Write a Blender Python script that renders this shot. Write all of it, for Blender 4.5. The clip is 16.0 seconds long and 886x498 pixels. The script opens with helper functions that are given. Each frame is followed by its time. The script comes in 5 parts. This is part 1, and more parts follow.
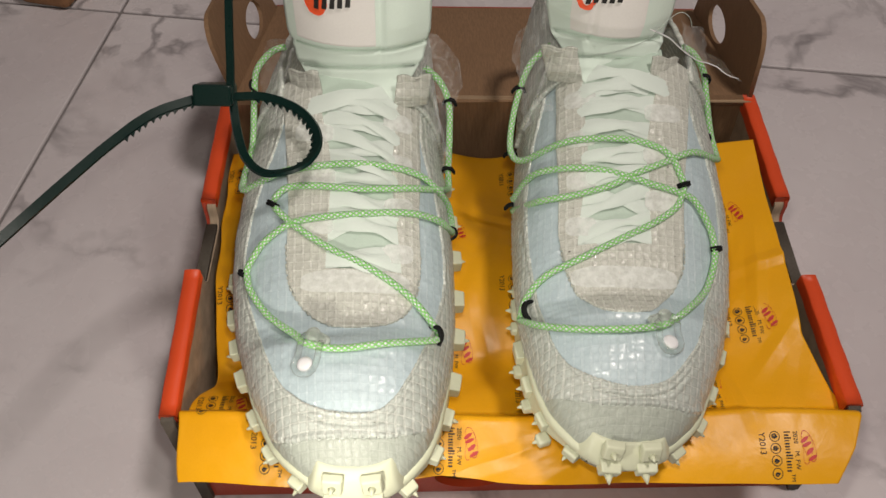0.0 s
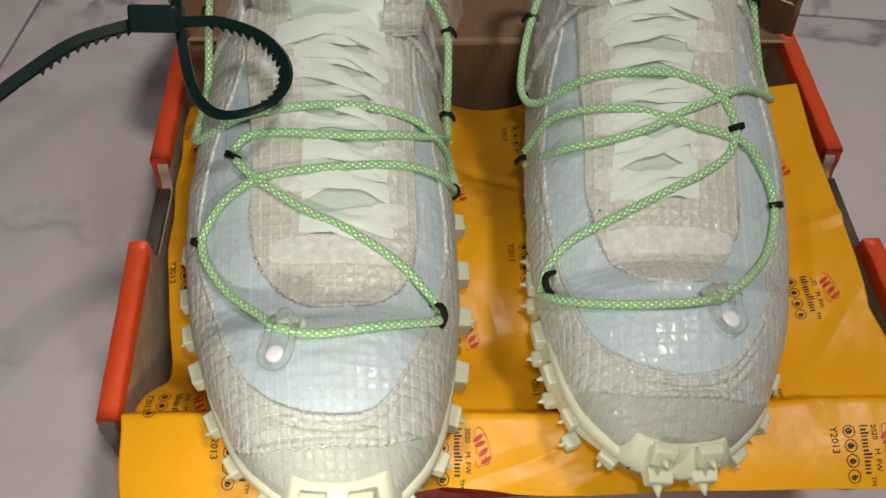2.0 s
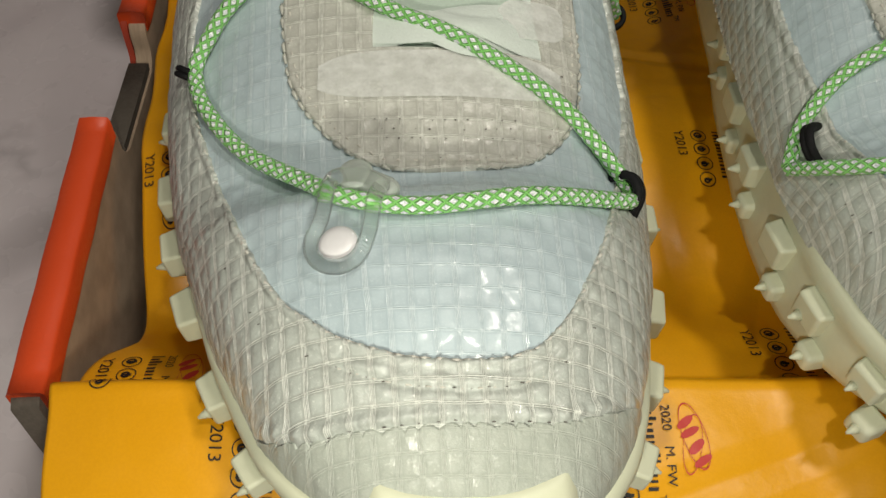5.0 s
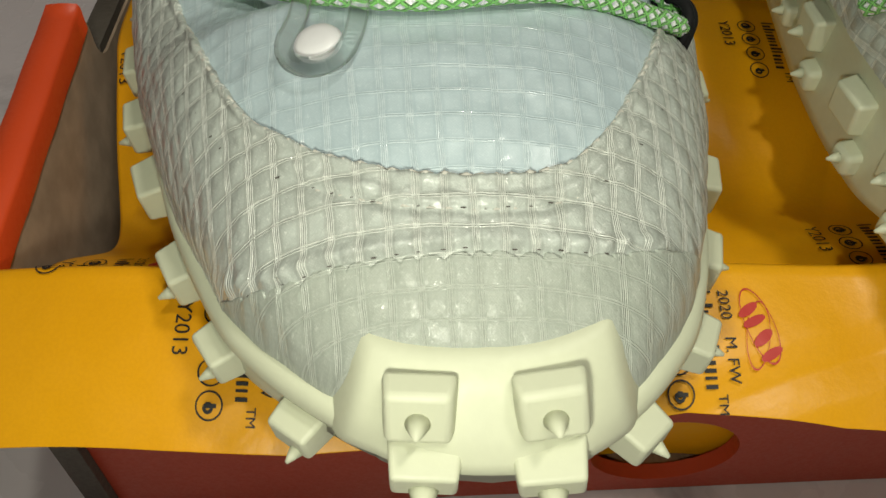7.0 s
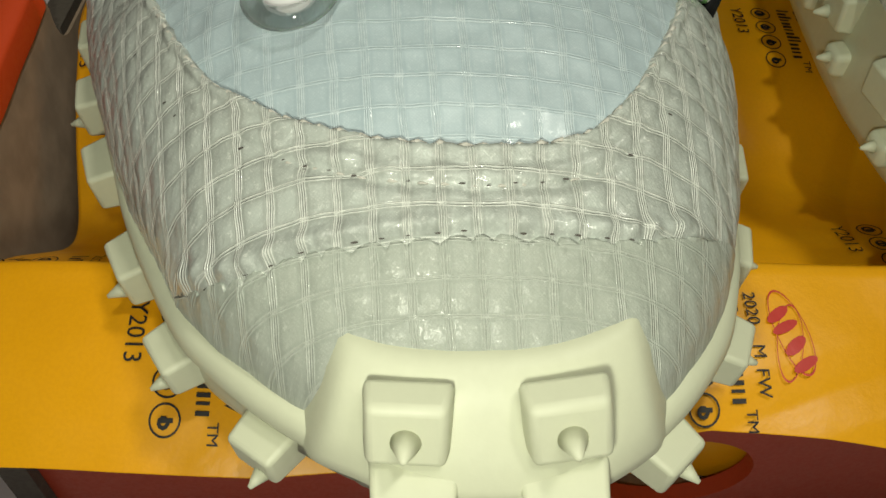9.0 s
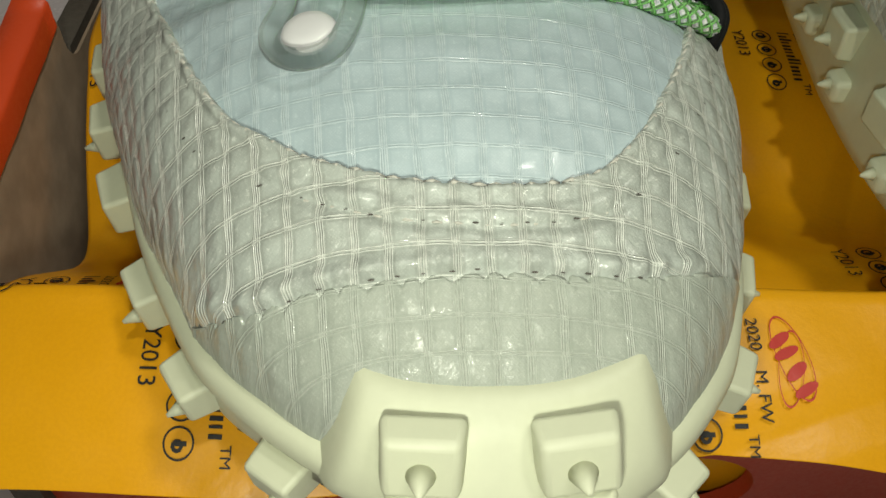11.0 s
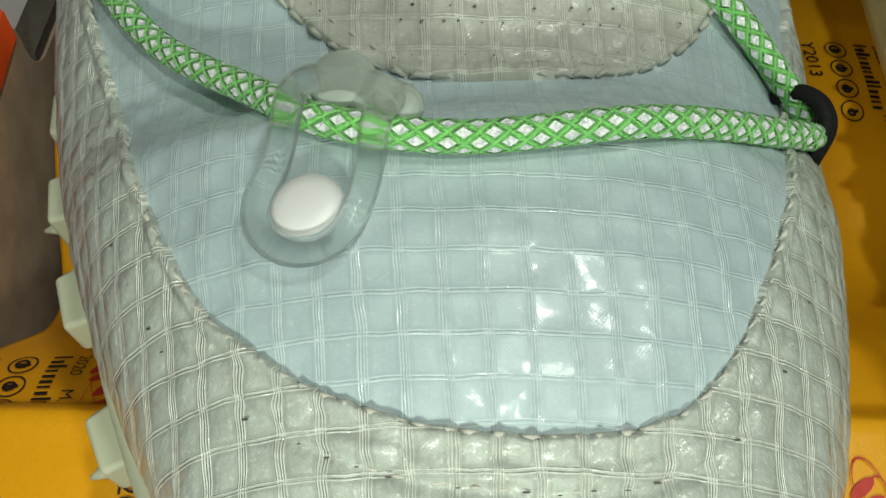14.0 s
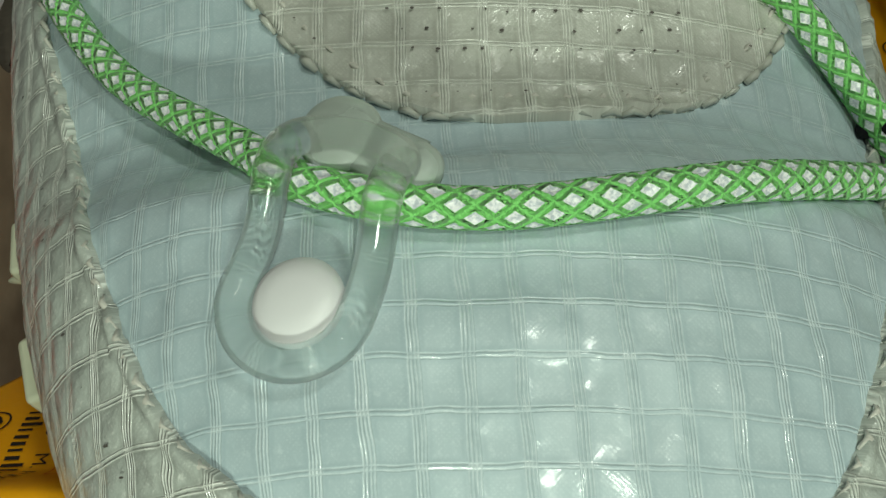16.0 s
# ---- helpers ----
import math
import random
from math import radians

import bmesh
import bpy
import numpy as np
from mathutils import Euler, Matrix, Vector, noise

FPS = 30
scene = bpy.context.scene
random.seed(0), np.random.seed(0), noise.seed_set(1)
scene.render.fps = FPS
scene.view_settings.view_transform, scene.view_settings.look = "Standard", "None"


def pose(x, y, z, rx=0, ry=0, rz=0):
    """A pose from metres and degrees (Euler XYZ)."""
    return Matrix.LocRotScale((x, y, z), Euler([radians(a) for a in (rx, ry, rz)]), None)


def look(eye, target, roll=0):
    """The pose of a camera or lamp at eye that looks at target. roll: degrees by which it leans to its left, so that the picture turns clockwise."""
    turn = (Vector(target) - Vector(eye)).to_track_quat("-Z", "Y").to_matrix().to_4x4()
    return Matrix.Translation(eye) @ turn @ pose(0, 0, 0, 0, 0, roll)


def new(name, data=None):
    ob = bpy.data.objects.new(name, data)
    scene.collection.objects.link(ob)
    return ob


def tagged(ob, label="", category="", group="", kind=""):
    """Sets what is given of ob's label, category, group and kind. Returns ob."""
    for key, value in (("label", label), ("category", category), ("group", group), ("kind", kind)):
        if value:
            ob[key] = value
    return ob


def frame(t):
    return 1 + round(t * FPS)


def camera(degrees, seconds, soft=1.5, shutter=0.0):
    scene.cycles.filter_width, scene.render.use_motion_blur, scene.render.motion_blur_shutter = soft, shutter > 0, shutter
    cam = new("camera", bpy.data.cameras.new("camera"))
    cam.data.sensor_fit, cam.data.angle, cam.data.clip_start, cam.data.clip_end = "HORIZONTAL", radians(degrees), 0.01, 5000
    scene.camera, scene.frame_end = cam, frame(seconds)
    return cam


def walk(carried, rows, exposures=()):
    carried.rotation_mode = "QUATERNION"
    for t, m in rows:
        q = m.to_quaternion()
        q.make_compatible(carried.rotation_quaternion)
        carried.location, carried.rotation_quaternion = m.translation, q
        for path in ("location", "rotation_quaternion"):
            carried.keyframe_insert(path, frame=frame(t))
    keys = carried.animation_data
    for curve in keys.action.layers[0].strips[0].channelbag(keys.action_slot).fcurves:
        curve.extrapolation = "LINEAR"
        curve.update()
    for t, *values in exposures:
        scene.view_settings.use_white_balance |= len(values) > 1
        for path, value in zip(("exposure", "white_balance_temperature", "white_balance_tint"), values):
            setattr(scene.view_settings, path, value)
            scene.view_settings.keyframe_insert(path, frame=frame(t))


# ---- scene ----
# ---------------------------------------------------------------- camera and light
cam = camera(54.1, 16.0)
PATH = [
    (0, (0.006, 0.01, 0.505), (-0.01, 1.238, -1.074), 0.1),
    (0.5, (0.004, 0.012, 0.497), (0.003, 1.225, -1.093), 0.9),
    (1, (-0.007, 0.021, 0.476), (0.005, 1.206, -1.134), 1.9),
    (1.5, (-0.003, 0.039, 0.453), (0.015, 1.198, -1.176), 1.6),
    (2, (-0.004, 0.052, 0.435), (0.03, 1.251, -1.165), 1.2),
    (2.5, (-0.014, 0.065, 0.408), (0.036, 1.286, -1.176), 1.6),
    (3, (-0.03, 0.086, 0.374), (0.034, 1.288, -1.223), 2.2),
    (3.5, (-0.041, 0.098, 0.346), (0.026, 1.292, -1.257), 2.3),
    (6, (-0.044, 0.109, 0.262), (-0.029, 1.411, -1.255), -0.0),
    (6.5, (-0.043, 0.104, 0.253), (-0.044, 1.41, -1.262), -0.7),
    (7, (-0.041, 0.103, 0.239), (-0.043, 1.418, -1.268), -0.7),
    (7.5, (-0.042, 0.107, 0.227), (-0.034, 1.432, -1.27), -0.4),
    (8, (-0.043, 0.11, 0.223), (-0.027, 1.451, -1.261), 0.0),
    (8.5, (-0.042, 0.112, 0.222), (-0.016, 1.455, -1.26), 0.5),
    (11, (-0.044, 0.114, 0.227), (-0.006, 1.46, -1.252), 1.2),
    (11.5, (-0.045, 0.116, 0.231), (-0.003, 1.448, -1.261), 1.9),
    (12, (-0.045, 0.118, 0.24), (0.005, 1.424, -1.274), 2.7),
    (12.5, (-0.045, 0.125, 0.243), (0.015, 1.388, -1.307), 3.3),
    (13, (-0.045, 0.136, 0.242), (0.005, 1.342, -1.352), 2.8),
    (13.5, (-0.046, 0.148, 0.237), (-0.014, 1.314, -1.388), 1.9),
    (14, (-0.047, 0.157, 0.23), (-0.019, 1.31, -1.404), 1.7),
    (14.5, (-0.046, 0.168, 0.226), (-0.037, 1.297, -1.425), 0.8),
    (15, (-0.046, 0.177, 0.218), (-0.054, 1.292, -1.442), -0.1),
    (15.5, (-0.047, 0.178, 0.219), (-0.035, 1.283, -1.448), 0.7),
    (16, (-0.048, 0.175, 0.221), (-0.045, 1.289, -1.44), 0.1),
]
EXPOSURES = [(0.0, 0.28, 6900, 10), (2.0, 0.15, 6850, 10), (3.5, -0.11, 7000, 10), (6.0, -0.08, 6850, 1), (8.0, -0.33, 6950, -2), (11.0, -0.29, 6850, -4), (13.0, -0.18, 6500, -6), (16.0, -0.45, 6450, -14)]
walk(cam, [(t, look(eye, target, roll)) for t, eye, target, roll in PATH], EXPOSURES)

world = bpy.data.worlds.new("room_air")
scene.world = world
world.use_nodes = True
world.node_tree.nodes["Background"].inputs[0].default_value = (0.9, 0.95, 1.0, 1)
world.node_tree.nodes["Background"].inputs[1].default_value = 0.03


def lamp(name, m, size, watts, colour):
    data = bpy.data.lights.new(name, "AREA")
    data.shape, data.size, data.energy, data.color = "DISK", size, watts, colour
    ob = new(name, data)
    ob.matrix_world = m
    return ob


# the phone torch low over the toe, its added stand-in high over the box, and the ceiling light of the room
lamp("torch_light", look((-0.056, 0.082, 0.214), (-0.036, 0.200, 0.135)), 0.018, 0.140, (1.0, 0.97, 0.89))
lamp("added_torch_light_high", look((0.01, 0.06, 0.50), (0.03, 0.30, 0.12)), 0.022, 0.45, (1.0, 0.97, 0.89))
lamp("ceiling_light", look((0.70, 0.10, 2.3), (0.0, 0.25, 0.1)), 0.28, 17.0, (1.0, 0.93, 0.90))

# ---------------------------------------------------------------- mesh helpers
def mesh_of(name, verts, faces, uvs=None, smooth=True):
    me = bpy.data.meshes.new(name)
    me.from_pydata([tuple(v) for v in verts], [], [tuple(f) for f in faces])
    if uvs is not None:
        uvs = np.asarray(uvs, float)
        layer = me.uv_layers.new(name="UVMap")
        loops = np.empty(len(me.loops), int)
        me.loops.foreach_get("vertex_index", loops)
        layer.data.foreach_set("uv", uvs[loops].ravel())
    me.polygons.foreach_set("use_smooth", [smooth] * len(me.polygons))
    me.update()
    return me


def stuff(ob):
    return tagged(ob, kind="stuff")


def thing(name, label, category, m=None, group="", kind=""):
    ob = new(name)
    ob.empty_display_size = 0.02
    if m is not None:
        ob.matrix_world = m
    return tagged(ob, label, category, group, kind)


def part(name, me, material, parent=None, label=""):
    if isinstance(me, bmesh.types.BMesh):
        bm, me = me, bpy.data.meshes.new(name)
        bm.to_mesh(me)
        bm.free()
    if material is not None and not me.materials:
        me.materials.append(material)
    ob = new(name, me)
    ob.parent = parent
    if label:
        tagged(ob, label)
    return ob


def grid_faces(m, n, wrap=False, base=0):
    faces = []
    for i in range(m - 1):
        for j in range(n if wrap else n - 1):
            k = (j + 1) % n
            faces.append((base + i * n + j, base + i * n + k, base + (i + 1) * n + k, base + (i + 1) * n + j))
    return faces


def grid_mesh(name, p, uv=None, wrap=False, flip=False, smooth=True):
    m, n = p.shape[:2]
    faces = grid_faces(m, n, wrap)
    if flip:
        faces = [f[::-1] for f in faces]
    return mesh_of(name, p.reshape(-1, 3), faces, None if uv is None else uv.reshape(-1, 2), smooth)


def joined(name, pieces, smooth=True):
    """One mesh from a list of (verts, faces)."""
    verts, faces = [], []
    for v, f in pieces:
        k = len(verts)
        verts += [tuple(a) for a in v]
        faces += [tuple(i + k for i in g) for g in f]
    return mesh_of(name, verts, faces, None, smooth)


def spline(points, step):
    """A smooth line through the points, at even steps."""
    p = np.asarray(points, float)
    q = np.vstack([2 * p[0] - p[1], p, 2 * p[-1] - p[-2]])
    out = []
    for i in range(1, len(q) - 2):
        t = np.linspace(0, 1, 24, endpoint=False)[:, None]
        a, b, c, d = q[i - 1], q[i], q[i + 1], q[i + 2]
        out.append(0.5 * (2 * b + (c - a) * t + (2 * a - 5 * b + 4 * c - d) * t ** 2 + (3 * b - a - 3 * c + d) * t ** 3))
    out = np.vstack(out + [p[-1:]])
    s = np.r_[0, np.cumsum(np.linalg.norm(np.diff(out, axis=0), axis=1))]
    at = np.linspace(0, s[-1], max(4, int(s[-1] / step)))
    return np.stack([np.interp(at, s, out[:, k]) for k in range(out.shape[1])], -1), at


def frames_along(line, up=(0, 0, 1)):
    t = np.gradient(line, axis=0)
    t /= np.linalg.norm(t, axis=1, keepdims=True) + 1e-12
    u = np.array(up, float)
    us = []
    for a in t:
        u = u - a * (u @ a)
        u /= np.linalg.norm(u) + 1e-12
        us.append(u)
    us = np.array(us)
    return t, us, np.cross(t, us)


def tube(line, radius, seg=10, caps=True, up=(0, 0, 1), squash=1.0):
    """Verts and faces of a round rod along a line; radius may vary along it."""
    line = np.asarray(line, float)
    _, u, w = frames_along(line, up)
    r = np.broadcast_to(np.asarray(radius, float), (len(line),))
    a = np.linspace(0, 2 * np.pi, seg, endpoint=False)
    v = line[:, None] + r[:, None, None] * (np.cos(a)[None, :, None] * u[:, None] * squash + np.sin(a)[None, :, None] * w[:, None])
    faces = grid_faces(len(line), seg, True)
    if caps:
        faces += [tuple(range(seg))[::-1], tuple((len(line) - 1) * seg + k for k in range(seg))]
    return v.reshape(-1, 3), faces


def block(size, m=None, bevel=0.0, taper=1.0, segments=2):
    """A bevelled block with its base at z = 0; taper narrows its top."""
    bm = bmesh.new()
    bmesh.ops.create_cube(bm, size=1.0)
    for v in bm.verts:
        k = taper if v.co.z > 0 else 1.0
        v.co = Vector((v.co.x * size[0] * k, v.co.y * size[1] * k, (v.co.z + 0.5) * size[2]))
    if bevel:
        bmesh.ops.bevel(bm, geom=bm.edges[:], offset=bevel, segments=segments, affect="EDGES", profile=0.5)
    if m is not None:
        bm.transform(m)
    return bm


def cone(r0, r1, h, m=None, seg=14):
    bm = bmesh.new()
    bmesh.ops.create_cone(bm, cap_ends=True, segments=seg, radius1=r0, radius2=r1, depth=h, matrix=Matrix.Translation((0, 0, h / 2)))
    if m is not None:
        bm.transform(m)
    return bm


def slab(outline, z0, z1, holes=(), m=None):
    """A flat board: an outline (and holes) in x, y, raised from z0 to z1."""
    curve = bpy.data.curves.new("outline", "CURVE")
    curve.dimensions, curve.fill_mode = "2D", "BOTH"
    for ring in (outline, *holes):
        sp = curve.splines.new("POLY")
        sp.points.add(len(ring) - 1)
        for p, (x, y) in zip(sp.points, ring):
            p.co = (x, y, 0, 1)
        sp.use_cyclic_u = True
    curve.extrude = abs(z1 - z0) / 2
    ob = bpy.data.objects.new("outline", curve)
    scene.collection.objects.link(ob)
    me = bpy.data.meshes.new_from_object(ob.evaluated_get(bpy.context.evaluated_depsgraph_get()))
    bpy.data.objects.remove(ob)
    bpy.data.curves.remove(curve)
    me.transform(Matrix.Translation((0, 0, (z0 + z1) / 2)))
    if m is not None:
        me.transform(m)
    return me


# ---------------------------------------------------------------- materials
class Nodes:
    def __init__(self, name):
        self.material = bpy.data.materials.new(name)
        self.material.use_nodes = True
        self.tree = self.material.node_tree
        self.shader = self.tree.nodes["Principled BSDF"]

    def add(self, kind, operation="", clamp=False, blend=""):
        n = self.tree.nodes.new(kind)
        if operation:
            n.operation = operation
        if clamp:
            n.use_clamp = True
        if blend:
            n.data_type, n.blend_type = "RGBA", blend
        return n

    def link(self, a, b):
        if isinstance(a, (int, float)):
            b.default_value = a
        elif isinstance(a, tuple):
            b.default_value = (*a, 1) if len(a) == 3 and b.type == "RGBA" else a
        else:
            self.tree.links.new(a, b)

    def math(self, op, a, b=0.0, c=0.0, clamp=False):
        n = self.add("ShaderNodeMath", op, clamp)
        for v, s in zip((a, b, c), n.inputs):
            self.link(v, s)
        return n.outputs[0]

    def mix(self, f, a, b, how="MIX"):
        n = self.add("ShaderNodeMix", blend=how)
        self.link(f, n.inputs[0])
        self.link(a, n.inputs[6])
        self.link(b, n.inputs[7])
        return n.outputs[2]

    def noise(self, scale, where=None, detail=3.0, rough=0.55, distort=0.0):
        n = self.add("ShaderNodeTexNoise")
        for k, v in (("Scale", scale), ("Detail", detail), ("Roughness", rough), ("Distortion", distort)):
            n.inputs[k].default_value = v
        self.link(where if where is not None else self.place(), n.inputs["Vector"])
        return n.outputs[0]

    def place(self):
        return self.add("ShaderNodeTexCoord").outputs["Object"]

    def ramp(self, f, lo, hi, a=0.0, b=1.0):
        n = self.add("ShaderNodeMapRange")
        n.clamp = True
        for v, s in zip((f, lo, hi, a, b), n.inputs):
            self.link(v, s)
        return n.outputs[0]

    def bump(self, height, distance, strength=1.0, under=None):
        n = self.add("ShaderNodeBump")
        n.inputs["Strength"].default_value = strength
        n.inputs["Distance"].default_value = distance
        self.link(height, n.inputs["Height"])
        if under is not None:
            self.link(under, n.inputs["Normal"])
        return n.outputs[0]

    def set(self, **values):
        for k, v in values.items():
            self.link(v, self.shader.inputs[k.replace("_", " ")])
        return self.material


def plain(name, colour, rough=0.5, grain=0.12, scale=300.0, bump=0.0001, metallic=0.0, coat=0.0, broad=12.0):
    """A surface with mottling at two scales and fine relief."""
    n = Nodes(name)
    fine, wide = n.noise(scale), n.noise(broad, detail=4.0)
    dark = tuple(c * (1 - grain) for c in colour)
    light = tuple(min(1.0, c * (1 + grain)) for c in colour)
    c = n.mix(n.ramp(wide, 0.3, 0.7), dark, light)
    c = n.mix(n.math("MULTIPLY", n.ramp(fine, 0.35, 0.65), 0.35), c, dark)
    n.set(Base_Color=c, Roughness=n.ramp(fine, 0.3, 0.7, max(0.02, rough - 0.07), min(1, rough + 0.07)), Metallic=metallic,
          Coat_Weight=coat, Normal=n.bump(fine, bump))
    return n.material


def ripstop(name, base, thread, tint, cell=0.0041, rough=0.3, pucker=0.0005, cover=0.8, crinkle=0.45, ior=1.45, gloss_most=0.55, band=0.45, mottle=0.35, bundle=None):
    """Clear film over ripstop cloth: bundles of thin threads both ways, flat woven cells between. UV is in metres."""
    n = Nodes(name)
    uv = n.add("ShaderNodeUVMap").outputs[0]
    wob = n.add("ShaderNodeTexNoise")
    n.link(uv, wob.inputs["Vector"])
    wob.inputs["Scale"].default_value = 150.0
    wob.inputs["Detail"].default_value = 2.0
    mixv = n.add("ShaderNodeVectorMath", operation="MULTIPLY_ADD")
    n.link(wob.outputs["Color"], mixv.inputs[0])
    mixv.inputs[1].default_value = (0.0009, 0.0009, 0.0)
    n.link(uv, mixv.inputs[2])
    sep = n.add("ShaderNodeSeparateXYZ")
    n.link(mixv.outputs[0], sep.inputs[0])
    lines, bands, edge_shades, hills, weave = [], [], [], [], []
    for axis, places, reach in ((0, (-0.105, -0.035, 0.035, 0.105), 0.14), (1, (-0.045, 0.045), 0.08)):
        f = n.math("SUBTRACT", n.math("FRACT", n.math("DIVIDE", sep.outputs[axis], cell)), 0.5)
        some = [n.ramp(n.math("ABSOLUTE", n.math("SUBTRACT", f, k)), 0.006, 0.030, 1.0, 0.0) for k in places]
        line = some[0]
        for other in some[1:]:
            line = n.math("MAXIMUM", line, other)
        lines.append(line)
        bands.append(n.ramp(n.math("ABSOLUTE", f), reach * 0.75, reach * 1.15, 1.0, 0.0))
        edge_shades.append(n.ramp(n.math("ABSOLUTE", n.math("SUBTRACT", n.math("ABSOLUTE", f), reach * 1.35)), 0.01, 0.07, 1.0, 0.0))
        hills.append(n.math("POWER", n.math("ABSOLUTE", n.math("SINE", n.math("MULTIPLY", f, math.pi))), 0.8))
        weave.append(n.math("SINE", n.math("MULTIPLY", sep.outputs[axis], 2 * math.pi / 0.00046)))
    beads = n.noise(700.0, uv, 2.0, 0.6)
    threads, strip = n.math("MAXIMUM", lines[0], lines[1]), n.math("MAXIMUM", bands[0], bands[1])
    knot = n.math("MULTIPLY", bands[0], bands[1])
    # glints painted pale along the threads and at their knots
    shine = n.math("MAXIMUM", n.math("MULTIPLY", threads, n.ramp(beads, 0.36, 0.60, 0.25, 1.0)), n.math("MULTIPLY", knot, n.ramp(beads, 0.38, 0.55, 0.0, 0.8)))
    pillow = n.math("MULTIPLY", n.math("ADD", hills[0], 0.1), n.math("ADD", hills[1], 0.1))
    dots = n.math("MULTIPLY", weave[0], weave[1])
    fine = n.noise(2600.0, uv, 2.0, 0.65)
    crumple = n.noise(230.0, uv, 5.0, 0.6)
    wide = n.noise(38.0, uv, 3.0)
    c = n.mix(n.ramp(wide, 0.3, 0.7), tuple(k * 0.88 for k in base), base)
    c = n.mix(n.math("MULTIPLY", n.ramp(crumple, 0.42, 0.7), mottle), c, tint)
    # sparkle of the crumpled film, painted on as pale dots
    sparkles = n.math("MULTIPLY", n.ramp(n.noise(1100.0, uv, 3.0, 0.7), 0.58, 0.68), mottle)
    c = n.mix(n.math("MULTIPLY", sparkles, 0.55), c, thread)
    c = n.mix(n.math("MULTIPLY", n.math("MULTIPLY", n.ramp(dots, 0.2, 0.8), n.ramp(beads, 0.4, 0.6)), 0.14), c, thread)
    c = n.mix(n.math("MULTIPLY", n.ramp(fine, 0.5, 0.68), 0.12), c, thread)
    # shade of the puckered bundle edges, painted in as darker lines
    c = n.mix(n.math("MULTIPLY", n.math("MAXIMUM", edge_shades[0], edge_shades[1]), 0.5), c, tint)
    c = n.mix(n.math("MULTIPLY", strip, band), c, bundle or tint)
    c = n.mix(n.math("MULTIPLY", shine, cover), c, thread)
    height = n.math("ADD", n.math("MULTIPLY", pillow, 0.28), n.math("MULTIPLY", threads, 0.10))
    height = n.math("ADD", height, n.math("MULTIPLY", crumple, crinkle))
    height = n.math("ADD", height, n.math("MULTIPLY", dots, 0.004))
    gloss = n.noise(420.0, uv, 2.0, 0.6)
    n.set(Base_Color=c, Roughness=n.ramp(crumple, 0.35, 0.7, rough + 0.2, rough + 0.06), Normal=n.bump(n.math("ADD", height, n.math("MULTIPLY", fine, 0.03)), pucker),
          Coat_Weight=n.ramp(gloss, 0.42, 0.60, 0.08, gloss_most), Coat_Roughness=0.15, Coat_Normal=n.bump(n.math("ADD", height, n.math("MULTIPLY", gloss, 0.12)), pucker), IOR=ior)
    return n.material


def braid(name):
    """Round cord: green strands over white reflective ones. UV: metres along, turns round."""
    n = Nodes(name)
    sep = n.add("ShaderNodeSeparateXYZ")
    n.link(n.add("ShaderNodeUVMap").outputs[0], sep.inputs[0])
    along = n.math("DIVIDE", sep.outputs[0], BRAID_PITCH)
    a = n.math("FRACT", n.math("ADD", along, n.math("MULTIPLY", sep.outputs[1], BRAID_TURNS)))
    b = n.math("FRACT", n.math("SUBTRACT", along, n.math("MULTIPLY", sep.outputs[1], BRAID_TURNS)))
    da = n.math("ABSOLUTE", n.math("SUBTRACT", a, 0.5))
    db = n.math("ABSOLUTE", n.math("SUBTRACT", b, 0.5))
    reach = n.math("MAXIMUM", da, db)
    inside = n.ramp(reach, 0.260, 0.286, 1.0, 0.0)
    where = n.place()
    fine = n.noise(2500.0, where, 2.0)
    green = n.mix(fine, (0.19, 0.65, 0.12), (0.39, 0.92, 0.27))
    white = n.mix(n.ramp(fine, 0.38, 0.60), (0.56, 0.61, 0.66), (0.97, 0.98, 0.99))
    # strands painted darker beside the white, as shade in the recesses
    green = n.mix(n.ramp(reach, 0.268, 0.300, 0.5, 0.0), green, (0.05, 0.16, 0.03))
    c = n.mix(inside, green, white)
    n.set(Base_Color=c, Roughness=n.ramp(inside, 0, 1, 0.55, 0.22), Normal=n.bump(fine, 0.00008, 1.0, n.bump(n.math("MULTIPLY", n.math("SINE", n.math("MULTIPLY", n.ramp(reach, 0.29, 0.5), 1.5708)), n.math("ADD", 0.7, n.math("MULTIPLY", fine, 0.6))), 0.0006)), Sheen_Weight=0.2)
    return n.material


def glassy(name, colour, rough, ior=1.45, transmission=1.0, alpha=1.0):
    n = Nodes(name)
    fine = n.noise(500.0)
    n.set(Base_Color=colour, Roughness=n.ramp(fine, 0.3, 0.7, rough, rough + 0.06), IOR=ior, Transmission_Weight=transmission, Alpha=alpha, Normal=n.bump(fine, 0.00006))
    return n.material


